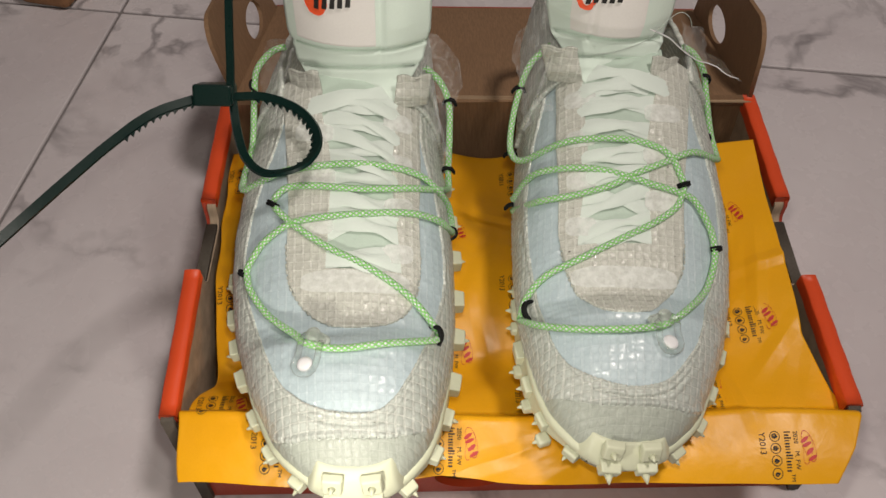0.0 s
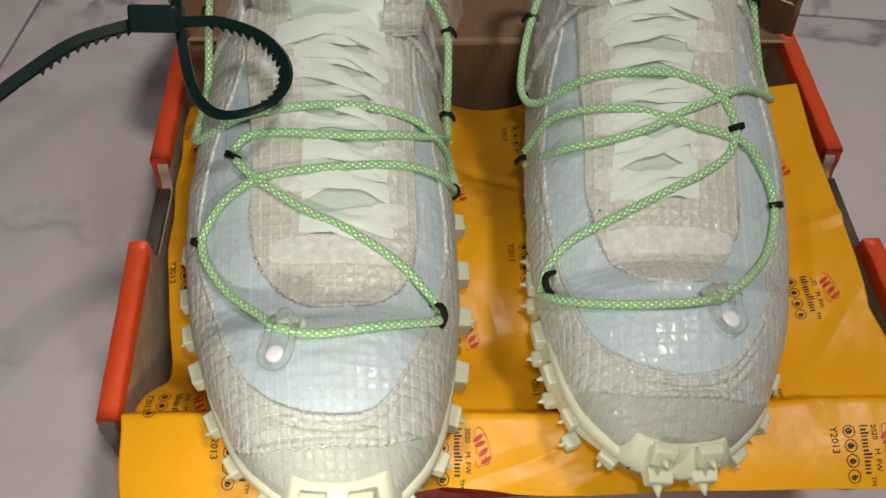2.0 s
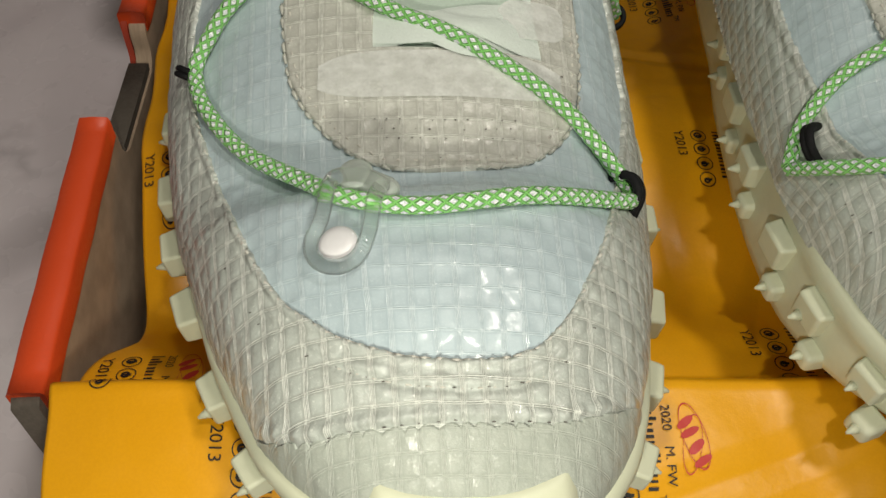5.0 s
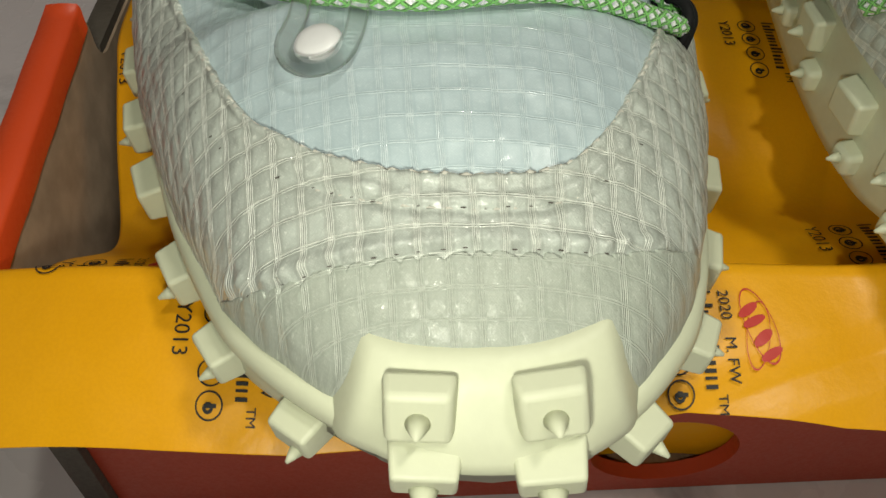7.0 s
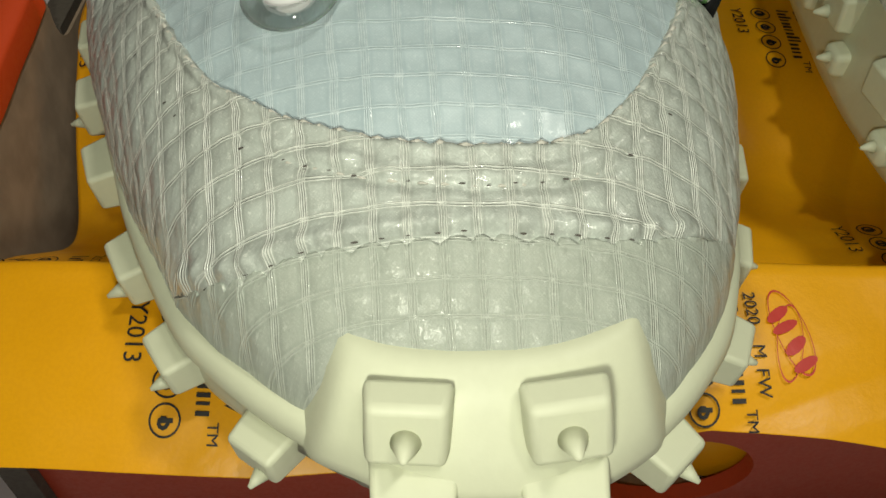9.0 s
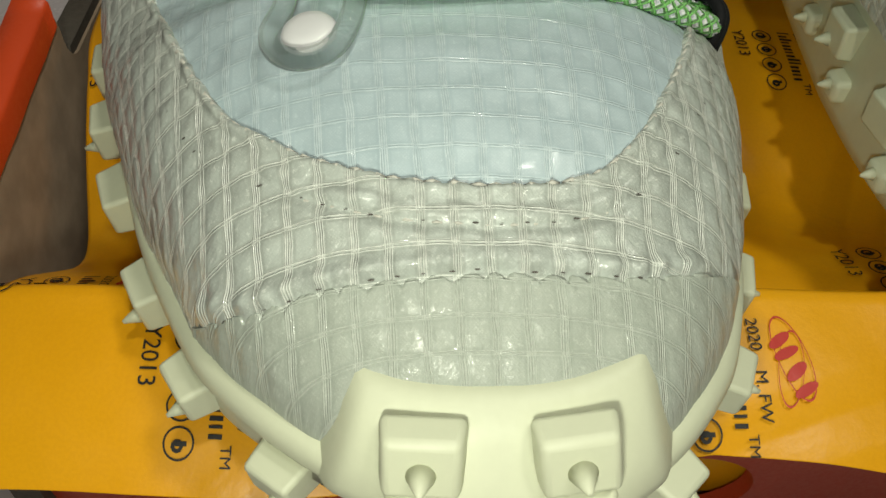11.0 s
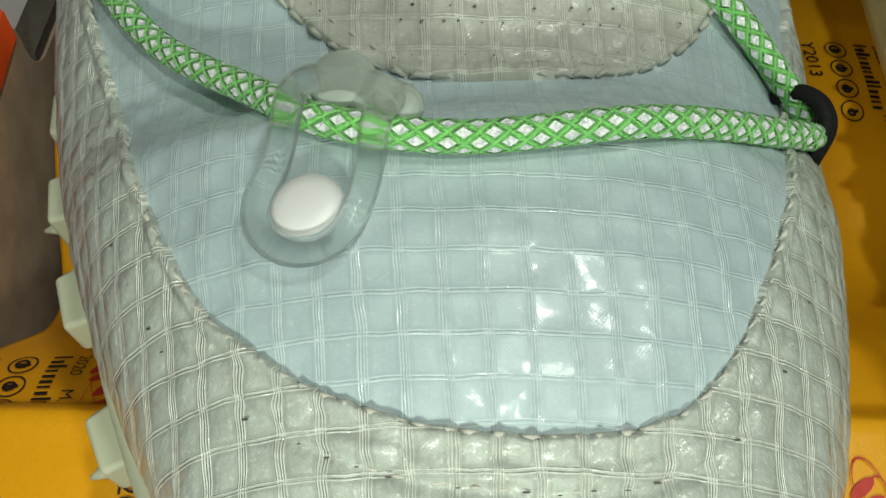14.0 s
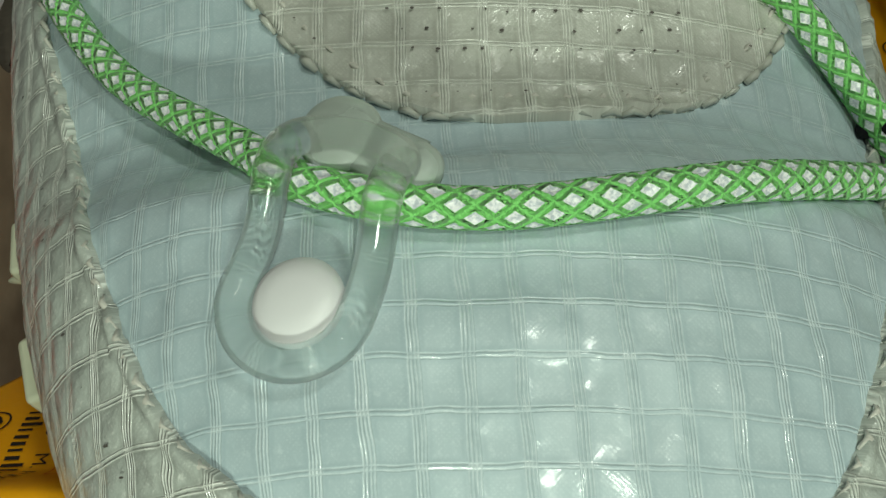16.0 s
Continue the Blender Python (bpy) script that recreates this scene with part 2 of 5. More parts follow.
def marble(name):
    n = Nodes(name)
    where = n.place()
    warp = n.add("ShaderNodeTexNoise")
    n.link(where, warp.inputs["Vector"])
    warp.inputs["Scale"].default_value, warp.inputs["Detail"].default_value = 3.0, 6.0
    moved = n.add("ShaderNodeVectorMath", operation="MULTIPLY_ADD")
    n.link(warp.outputs["Color"], moved.inputs[0])
    moved.inputs[1].default_value = (0.28, 0.28, 0.28)
    n.link(where, moved.inputs[2])
    v = n.noise(5.0, moved.outputs[0], 5.0, 0.55, 0.4)
    vein = n.ramp(n.math("ABSOLUTE", n.math("SUBTRACT", v, 0.5)), 0.0, 0.034, 1.0, 0.0)
    broken = n.ramp(n.noise(7.0, where, 3.0), 0.40, 0.60)
    cloud = n.noise(6.0, moved.outputs[0], 5.0)
    c = n.mix(n.ramp(cloud, 0.35, 0.7), (0.60, 0.55, 0.57), (0.70, 0.66, 0.68))
    c = n.mix(n.math("MULTIPLY", n.math("MULTIPLY", vein, broken), 0.8), c, (0.22, 0.20, 0.21))
    n.set(Base_Color=c, Roughness=n.ramp(n.noise(40.0, where), 0.3, 0.7, 0.22, 0.32), Normal=n.bump(cloud, 0.0004))
    return n.material


def paper_of(name):
    n = Nodes(name)
    where = n.place()
    wide, mid_, fine = n.noise(14.0, where, 3.0, 0.5, 0.1), n.noise(60.0, where, 3.0, 0.5, 0.2), n.noise(1500.0, where, 2.0)
    c = n.mix(n.ramp(wide, 0.3, 0.7), (0.82, 0.375, 0.010), (0.88, 0.425, 0.013))
    c = n.mix(n.math("MULTIPLY", n.ramp(fine, 0.4, 0.6), 0.12), c, (0.66, 0.26, 0.01))
    height = n.math("ADD", n.math("MULTIPLY", wide, 1.0), n.math("MULTIPLY", mid_, 0.25))
    n.set(Base_Color=c, Roughness=n.ramp(mid_, 0.3, 0.7, 0.30, 0.42), Normal=n.bump(fine, 0.00003, 1.0, n.bump(height, 0.0026)), Specular_IOR_Level=0.35)
    return n.material


def kraft(name, colour):
    n = Nodes(name)
    where = n.place()
    stretch = n.add("ShaderNodeMapping")
    n.link(where, stretch.inputs[0])
    stretch.inputs["Scale"].default_value = (1.0, 0.12, 0.12)
    fibre, wide = n.noise(900.0, stretch.outputs[0], 3.0), n.noise(20.0, where, 4.0)
    c = n.mix(n.ramp(fibre, 0.35, 0.65), tuple(k * 0.85 for k in colour), tuple(k * 1.1 for k in colour))
    c = n.mix(n.math("MULTIPLY", n.ramp(wide, 0.4, 0.7), 0.3), c, tuple(k * 0.75 for k in colour))
    n.set(Base_Color=c, Roughness=0.75, Normal=n.bump(fibre, 0.00012))
    return n.material


BRAID_PITCH, BRAID_TURNS = 0.0030, 5.0
RIP_BLUE = ripstop("film_over_pale_blue_ripstop", (0.495, 0.605, 0.65), (0.82, 0.90, 0.92), (0.38, 0.485, 0.53), cover=0.42, crinkle=0.14, ior=1.65, rough=0.34, pucker=0.00036, band=0.4)
RIP_GREY = ripstop("film_over_grey_ripstop", (0.52, 0.565, 0.525), (0.92, 0.94, 0.88), (0.33, 0.35, 0.32), pucker=0.0010, crinkle=0.55, cover=0.75, band=0.32, mottle=0.7, bundle=(0.66, 0.69, 0.63), gloss_most=0.85)
RIP_TOE = ripstop("film_over_cream_ripstop", (0.43, 0.465, 0.41), (0.74, 0.78, 0.71), (0.335, 0.37, 0.325), rough=0.42, cover=0.24, crinkle=0.95, pucker=0.0006, gloss_most=0.45, band=0.12, mottle=0.6, bundle=(0.56, 0.60, 0.54))
RIP_SAND = ripstop("film_over_sand_ripstop", (0.575, 0.585, 0.53), (0.92, 0.94, 0.87), (0.40, 0.405, 0.36), pucker=0.0008, crinkle=0.6, cover=0.78, band=0.30, mottle=0.6, bundle=(0.68, 0.69, 0.63), gloss_most=0.85)
RUBBER = plain("cream_rubber", (0.62, 0.64, 0.48), 0.5, 0.05, 600.0, 0.00004)
STITCH = plain("pale_grey_thread", (0.60, 0.585, 0.53), 0.5, 0.15, 2000.0, 0.0001)
HOLE = plain("dark_needle_hole", (0.10, 0.09, 0.08), 0.8, 0.1)
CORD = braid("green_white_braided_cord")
BLACK = plain("black_elastic", (0.008, 0.008, 0.009), 0.7, 0.2, 1500.0, 0.0001)
BLACK.node_tree.nodes["Principled BSDF"].inputs["Specular IOR Level"].default_value = 0.2
CLEAR = glassy("clear_moulded_plastic", (0.95, 0.985, 0.96), 0.02, 1.30, 1.0, 0.68)
CLEAR.node_tree.nodes["Principled BSDF"].inputs["Coat Weight"].default_value = 0.6
FROST = glassy("frosted_plastic", (0.55, 0.62, 0.57), 0.45, 1.45, 0.35)
BUTTON = plain("white_button_plastic", (0.80, 0.80, 0.82), 0.4, 0.02, 400.0, 0.00002)
# tongue cloth in a darker copy, for the shade between the laces
THROAT_SHADED = plain("shaded_mint_throat_cloth", (0.50, 0.61, 0.53), 0.85, 0.10, 1600.0, 0.0001)
ZIGZAG = plain("sage_thread", (0.44, 0.56, 0.46), 0.7, 0.15, 2000.0, 0.0001)
TONGUE = plain("pale_mint_tongue_cloth", (0.70, 0.81, 0.735), 0.85, 0.06, 1600.0, 0.0001)
WHITE_LACE = plain("white_flat_lace", (0.68, 0.76, 0.71), 0.75, 0.06, 1800.0, 0.00015)
LABEL = plain("white_label_cloth", (0.80, 0.775, 0.75), 0.7, 0.04, 900.0, 0.00005)
INK_BLACK = plain("black_ink", (0.012, 0.011, 0.010), 0.6, 0.2)
INK_RED = plain("red_ink", (0.55, 0.03, 0.02), 0.5, 0.15)
INK_ORANGE = plain("orange_red_ink", (0.85, 0.10, 0.03), 0.5, 0.1)
TIE_GREEN = plain("dark_green_nylon", (0.003, 0.017, 0.014), 0.33, 0.15, 800.0, 0.00003)
TIE_GREEN.node_tree.nodes["Principled BSDF"].inputs["Specular IOR Level"].default_value = 0.2
PAPER = paper_of("yellow_wrapping_paper")
ORANGE = plain("orange_box_print", (0.72, 0.075, 0.018), 0.42, 0.08, 900.0, 0.00004)
# the orange print darkened to red, as on outer walls in shadow
SHADED_RED = plain("shaded_box_print", (0.42, 0.05, 0.022), 0.45, 0.08, 900.0, 0.00004)
KRAFT = kraft("brown_kraft_board", (0.26, 0.15, 0.08))
# kraft in a paler copy, with the torch's light put into its colour
LINING = kraft("torch_lit_inner_board", (0.42, 0.31, 0.22))
BOARD_EDGE = plain("grey_board_edge", (0.09, 0.075, 0.06), 0.8, 0.3, 700.0, 0.0003)
MARBLE = marble("pale_marble_tile")
GROUT = plain("grey_grout", (0.22, 0.20, 0.20), 0.8, 0.2)
WALL = plain("painted_wall", (0.72, 0.70, 0.68), 0.8, 0.03, 60.0, 0.0003, broad=1.5)
WOOD = kraft("brown_wood", (0.30, 0.15, 0.07))
def veil(name, colour, alpha):
    n = Nodes(name)
    fine = n.noise(700.0)
    return n.set(Base_Color=colour, Roughness=0.6, Alpha=n.ramp(n.noise(240.0, None, 3.0), 0.35, 0.65, alpha * 0.55, alpha), Normal=n.bump(fine, 0.0003))


LACE_UNDER_FILM = veil("lace_under_film", (0.88, 0.91, 0.88), 0.74)


def crackly_film(name):
    n = Nodes(name)
    folds = n.noise(70.0, None, 4.0, 0.6)
    streak = n.ramp(n.math("ABSOLUTE", n.math("SUBTRACT", folds, 0.5)), 0.0, 0.022, 1.0, 0.0)
    return n.set(Base_Color=(0.82, 0.83, 0.84), Roughness=0.12, Alpha=n.ramp(streak, 0.0, 1.0, 0.10, 0.24), Normal=n.bump(folds, 0.006), Specular_IOR_Level=1.0)


FILM = crackly_film("clear_packing_film")



# ---------------------------------------------------------------- the room
def room():
    turn = Matrix.Translation((-0.305, 0.679, 0)) @ Matrix.Rotation(radians(-6.6), 4, "Z")
    side, gap = 0.80, 0.003
    floor = tagged(new("floor", mesh_of("floor", [(-4, -4, -0.002), (4, -4, -0.002), (4, 4, -0.002), (-4, 4, -0.002)], [(0, 1, 2, 3)])),
                   "pale grey-veined marble tile floor with grey joints", "floor", kind="structure")
    floor.data.materials.append(GROUT)
    tile = block((side - gap, side - gap, 0.012), Matrix.Translation((0, 0, -0.012)), 0.0012, segments=2)
    me = bpy.data.meshes.new("tile")
    tile.to_mesh(me)
    tile.free()
    me.materials.append(MARBLE)
    for i in range(-4, 5):
        for j in range(-5, 4):
            ob = new("tile", me)
            ob.parent = floor
            ob.matrix_local = turn @ Matrix.Translation(((i + 0.5) * side, (j + 0.5) * side, 0)) @ Matrix.Rotation(radians(90 * ((i * 3 + j) % 4)), 4, "Z")
    for name, size, at in (("wall_north", (6, 0.1, 2.6), (0, 2.65, 0)), ("wall_south", (6, 0.1, 2.6), (0, -2.65, 0)),
                           ("wall_east", (0.1, 5.2, 2.6), (2.55, 0, 0)), ("wall_west", (0.1, 5.2, 2.6), (-2.55, 0, 0))):
        ob = part(name, block(size, Matrix.Translation(at)), WALL)
        tagged(ob, "plain off-white painted room wall", "wall", kind="structure")
    ob = part("ceiling", block((6, 6, 0.1), Matrix.Translation((0, 0, 2.6))), WALL)
    tagged(ob, "plain white painted ceiling", "ceiling", kind="structure")


room()


# ---------------------------------------------------------------- the shoe box
BOX_L, BOX_R, BOX_F, BOX_B, BOX_H = -0.1405, 0.2185, 0.212, 0.444, 0.106
BOX_TURN = Matrix.Translation((-0.1405, 0.212, 0)) @ Matrix.Rotation(radians(1.9), 4, "Z") @ Matrix.Translation((0.1405, -0.212, 0))
NOTCH0, NOTCH1 = 0.300, 0.352


def arc_points(cx, cy, r, a0, a1, n):
    return [(cx + r * math.cos(radians(a0 + (a1 - a0) * k / n)), cy + r * math.sin(radians(a0 + (a1 - a0) * k / n))) for k in range(n + 1)]


def oval(cx, cy, a, b, n=40):
    return [(cx + a * math.cos(2 * math.pi * k / n), cy + b * math.sin(2 * math.pi * k / n)) for k in range(n)]


UPRIGHT_X = Matrix(((0, 0, 1, 0), (1, 0, 0, 0), (0, 1, 0, 0), (0, 0, 0, 1)))  # drawn (a, b) stands up as (y, z)
UPRIGHT_Y = Matrix(((1, 0, 0, 0), (0, 0, -1, 0), (0, 1, 0, 0), (0, 0, 0, 1)))  # drawn (a, b) stands up as (x, z)


def side_outline(y0, y1, h, drop):
    """A box side seen from beside, with the finger notch in its top edge."""
    r = 0.007
    pts = [(y0, 0), (y1, 0), (y1, h), (NOTCH1 + r, h)]
    pts += arc_points(NOTCH1 + r, h - r, r, 90, 180, 5)
    pts += arc_points(NOTCH1 - r, h - drop + r, r, 0, -90, 5)
    pts += arc_points(NOTCH0 + r, h - drop + r, r, -90, -180, 5)
    pts += arc_points(NOTCH0 - r, h - r, r, 0, 90, 5)
    return pts + [(y0, h)]


def rolled_rim(x0, x1, y0, y1, z):
    """The folded-over top edge of a box side, with rounded shoulders."""
    w = x1 - x0
    ring = [(x0 - 0.0006, z - 0.009), (x0 - 0.0006, z - 0.0008), (x0, z + 0.0002), (x0 + w * 0.5, z + 0.0005),
            (x1, z + 0.0002), (x1 + 0.0006, z - 0.0008), (x1 + 0.0006, z - 0.007)]
    n, steps = len(ring), 14
    verts, faces = [], []
    for k in range(steps + 1):
        y = y0 + (y1 - y0) * k / steps
        wob = 0.00015 * math.sin(k * 1.7 + x0 * 90)
        verts += [(x + wob, y, zz + wob * 0.6) for x, zz in ring]
    faces = grid_faces(steps + 1, n)
    faces += [tuple(range(n)), tuple(steps * n + k for k in range(n))[::-1]]
    return mesh_of("rim", verts, faces)


def bowed(me, left):
    """A box side sprung out of line at its finger notch: one rides up there, the other sags."""
    for v in me.vertices:
        k = float(np.interp(v.co.y, (BOX_F, NOTCH0, NOTCH1, BOX_B), (0, 1, 0.4, 0))) * min(max(v.co.z / BOX_H, 0), 1)
        v.co.z += (0.007 if left else -0.007) * k
        v.co.x += (0.0008 if left else 0.0028) * k
    return me


def shoe_box():
    box = thing("shoe_box", "open orange-red cardboard shoe box, kraft inside, lid folded back", "box", BOX_TURN)
    part("base", slab([(BOX_L, BOX_F), (BOX_R, BOX_F), (BOX_R, BOX_B), (BOX_L, BOX_B)], 0.0005, 0.004), KRAFT, box)
    rim_w = 0.0078
    for x_out, sgn in ((BOX_L, 1), (BOX_R, -1)):
        lo, hi = sorted((x_out, x_out + sgn * 0.002))
        part("side_wall", bowed(slab(side_outline(BOX_F, BOX_B, BOX_H - 0.001, 0.020), lo, hi, m=UPRIGHT_X), sgn > 0), SHADED_RED, box, "printed outer side, its red darkened as in shade")
        lo, hi = sorted((x_out + sgn * 0.0024, x_out + sgn * rim_w))
        part("side_lining", bowed(slab(side_outline(BOX_F + 0.004, BOX_B - 0.004, BOX_H - 0.002, 0.017), lo, hi, m=UPRIGHT_X), sgn > 0), LINING, box, "grey-brown folded board lining, torch light put in its colour")
        lo, hi = sorted((x_out, x_out + sgn * rim_w))
        part("rim", bowed(rolled_rim(lo, hi, BOX_F - 0.001, NOTCH0 - 0.002, BOX_H), sgn > 0), ORANGE, box, "bright orange folded edge")
        part("rim", bowed(rolled_rim(lo, hi, NOTCH1 + 0.002, BOX_B, BOX_H), sgn > 0), ORANGE, box, "bright orange folded edge")
        # cut board edges at the notch and the front corner
        lo, hi = sorted((x_out + sgn * 0.0004, x_out + sgn * (rim_w - 0.0008)))
        part("cut_edge", bowed(slab([(NOTCH0 + 0.004, BOX_H - 0.026), (NOTCH1 - 0.004, BOX_H - 0.026), (NOTCH1 - 0.004, BOX_H - 0.0162), (NOTCH0 + 0.004, BOX_H - 0.0162)], lo, hi, m=UPRIGHT_X), sgn > 0), BOARD_EDGE, box, "dark cut corrugated edge")
        part("corner_edge", slab([(BOX_F - 0.0035, 0.002), (BOX_F - 0.0004, 0.002), (BOX_F - 0.0004, BOX_H - 0.001), (BOX_F - 0.0035, BOX_H - 0.003)], lo, hi, m=UPRIGHT_X), BOARD_EDGE, box, "grey cut corner of the board")
    hole = oval(0.0190, 0.0225, 0.0205, 0.0160)
    part("front_wall", slab([(BOX_L + 0.0022, 0.0005), (BOX_R - 0.0022, 0.0005), (BOX_R - 0.0022, 0.088), (BOX_L + 0.0022, 0.088)], -BOX_F - 0.0045, -BOX_F + 0.0002, (hole,), UPRIGHT_Y), SHADED_RED, box, "printed front, darkened as in shade, with an oval finger hole")
    part("back_wall", slab([(BOX_L + 0.0024, 0.004), (BOX_R - 0.0024, 0.004), (BOX_R - 0.0024, BOX_H), (BOX_L + 0.0024, BOX_H)], -BOX_B, -BOX_B + 0.004, (), UPRIGHT_Y), KRAFT, box)
    # lid: folded back, sloping down to the floor behind
    lid_y0, lid_z0, lid_y1, lid_z1 = BOX_B + 0.0015, BOX_H - 0.001, 0.612, 0.056
    slope = math.atan2(lid_z1 - lid_z0, lid_y1 - lid_y0)
    length = math.hypot(lid_z1 - lid_z0, lid_y1 - lid_y0)
    m = BOX_TURN.inverted() @ Matrix.Translation((0.0325, lid_y0 + 0.004, lid_z0)) @ Matrix.Rotation(slope, 4, "X")
    hw = 0.1745
    part("lid_panel", slab([(-hw, 0), (hw, 0), (hw, length), (-hw, length)], -0.003, 0.0, m=m), KRAFT, box, "brown kraft inner face of the lid")
    part("lid_crease", slab([(-hw, -0.0018), (hw, -0.0018), (hw, 0.0035), (-hw, 0.0035)], 0.0002, 0.0010, m=m), plain("worn_kraft_crease", (0.42, 0.29, 0.18), 0.8, 0.2), box, "paler creased hinge line")
    part("lid_lip", slab([(-hw, 0), (hw, 0), (hw, 0.05), (-hw, 0.05)], -0.0015, 0.0015, m=m @ Matrix.Translation((0, length, 0.0)) @ Matrix.Rotation(radians(-96), 4, "X")), SHADED_RED, box)
    for sgn in (-1, 1):
        # side flap with a rounded free corner and an oval hole, standing up and leaning outward
        ring = [(0.003, 0.0)] + [(0.0005, 0.030)] + arc_points(0.0215, 0.033, 0.021, 175, 100, 10) + arc_points(0.060, 0.010, 0.0455, 88, 60, 6) + arc_points(0.130, 0.006, 0.032, 60, 10, 8) + [(0.168, 0.0)]
        flap = slab(ring, -0.0015, 0.0015, (oval(0.101, 0.0155, 0.024, 0.0125),))
        lean = Matrix(((0, 0, 1, 0), (1, 0, 0, 0), (0, 1, 0, 0), (0, 0, 0, 1)))
        part("lid_flap", flap, KRAFT, box, "brown side flap with rounded corner and oval hole").matrix_local = m @ Matrix.Translation((sgn * hw, 0, 0.0)) @ Matrix.Rotation(radians(1 if sgn > 0 else -15), 4, "Y") @ lean
    return box


shoe_box()


# ---------------------------------------------------------------- wrapping paper
def smooth01(a, b, x):
    t = np.clip((x - a) / (b - a), 0, 1)
    return t * t * (3 - 2 * t)


def paper_height(x, y):
    """Height of the paper over the plan: slack in the box, up over the front edge, drooping in front of it."""
    inside = 0.0965 + 0.004 * np.sin(x * 31 + 1.0) * smooth01(0.24, 0.30, y)
    inside = inside - 0.018 * smooth01(0.31, 0.39, y) * np.exp(-((x - 0.03) / 0.035) ** 2)
    inside = inside + 0.006 * smooth01(0.36, 0.42, y) * smooth01(0.1, 0.18, x)
    inside = inside + 0.004 * smooth01(0.165, 0.21, x) * smooth01(0.22, 0.26, y)
    inside = inside + 0.007 * np.exp(-((x + 0.116) / 0.018) ** 2) * smooth01(0.235, 0.27, y)
    # a trough behind the front edge, deepest beside the outer shoe
    deep = np.interp(x, (-0.10, -0.07, 0.0, 0.04, 0.12, 0.19), (0.026, 0.016, 0.012, 0.012, 0.005, 0.003))
    inside = inside - deep * np.exp(-((y - 0.256) / 0.022) ** 2)
    fold = np.interp(x, (0.06, 0.15), (0.2095, 0.2150))
    crest = 0.1103 + 0.0006 * np.sin(x * 45)
    droop = crest - 0.0015 - 0.25 * np.maximum(fold - y, 0) - 9.0 * np.maximum(0.2 - y, 0) ** 2 + 0.0012 * np.sin(x * 63 + 40 * y)
    over = smooth01(fold + 0.0115, fold + 0.0015, y)
    z = inside * (1 - over) + droop * over
    z = z + 0.0012 * np.sin(x * 150 + y * 60) * np.exp(-((y - 0.198) / 0.012) ** 2) * np.exp(-((x - 0.05) / 0.02) ** 2)
    return z


def paper_left(y):
    """Left edge of the sheet."""
    slack = np.interp(y, (0.17, 0.19, 0.212, 0.222, 0.234, 0.243, 0.268, 0.305, 0.35, 0.42), (-0.1255, -0.1275, -0.1300, -0.1292, -0.1275, -0.1240, -0.1255, -0.1285, -0.1325, -0.1365))
    return slack + 0.0006 * np.sin(y * 160)


def paper_right(y):
    return np.interp(y, (0.175, 0.182, 0.199, 0.215, 0.227, 0.236, 0.27, 0.34, 0.42), (0.194, 0.197, 0.208, 0.2145, 0.2145, 0.2085, 0.2005, 0.2005, 0.1995))


def paper_front(x):
    edge_y = np.interp(x, (-0.13, -0.10, -0.075, -0.03, 0.0, 0.03, 0.06, 0.12, 0.2), (0.1795, 0.1785, 0.1780, 0.1810, 0.1836, 0.1808, 0.1810, 0.1825, 0.1830))
    return edge_y + 0.0003 * np.sin(x * 90)


def paper_back(x):
    return 0.414 + 0.004 * np.sin(x * 21) - 0.012 * smooth01(-0.1, -0.14, x)


def wrapping_paper():
    n, m = 360, 300
    a, b = np.meshgrid(np.linspace(0, 1, n), np.linspace(0, 1, m))
    b = b ** 1.25
    x0 = -0.136 + 0.340 * a
    y = paper_front(x0) + (paper_back(x0) - paper_front(x0)) * b
    x = paper_left(y) + (paper_right(y) - paper_left(y)) * a
    z = paper_height(x, y)
    crease = np.zeros_like(z)
    for k in range(64):
        cx, cy, ang, ln = random.uniform(-0.13, 0.2), random.uniform(0.185, 0.40), random.uniform(0, 3.14), random.uniform(0.012, 0.035)
        u = (x - cx) * math.cos(ang) + (y - cy) * math.sin(ang)
        v = -(x - cx) * math.sin(ang) + (y - cy) * math.cos(ang)
        crease += random.uniform(-0.0018, 0.0018) * np.exp(-(u / ln) ** 2) * np.maximum(0, 1 - np.abs(v) / 0.006)
    p = np.stack([x, y, z + crease], -1)
    sheet = part("wrapping_paper", grid_mesh("wrapping_paper", p), PAPER)
    solid = sheet.modifiers.new("thickness", "SOLIDIFY")
    solid.thickness, solid.offset = 0.0002, -1
    return tagged(sheet, "creased yellow printed wrapping paper folded over the box front", "wrapping paper")


SHEET = wrapping_paper()


def inner_fold():
    """The part of the sheet that hangs down inside the box front, seen through its finger hole."""
    a, b = np.meshgrid(np.linspace(-0.05, 0.085, 60), np.linspace(0.006, 0.088, 30), indexing="ij")
    p = np.stack([a, 0.2225 + 0.0330 * (a + 0.05) + 0.0012 * np.sin(a * 90 + b * 70), b], -1)
    return part("inner_fold", grid_mesh("inner_fold", p, flip=True), PAPER, SHEET)


inner_fold()


def text_mesh(words, size, m):
    curve = bpy.data.curves.new("words", "FONT")
    curve.body, curve.size, curve.resolution_u, curve.offset = words, size, 3, 0.0
    ob = bpy.data.objects.new("words", curve)
    scene.collection.objects.link(ob)
    me = bpy.data.meshes.new_from_object(ob.evaluated_get(bpy.context.evaluated_depsgraph_get()))
    bpy.data.objects.remove(ob)
    bpy.data.curves.remove(curve)
    me.transform(m)
    return me


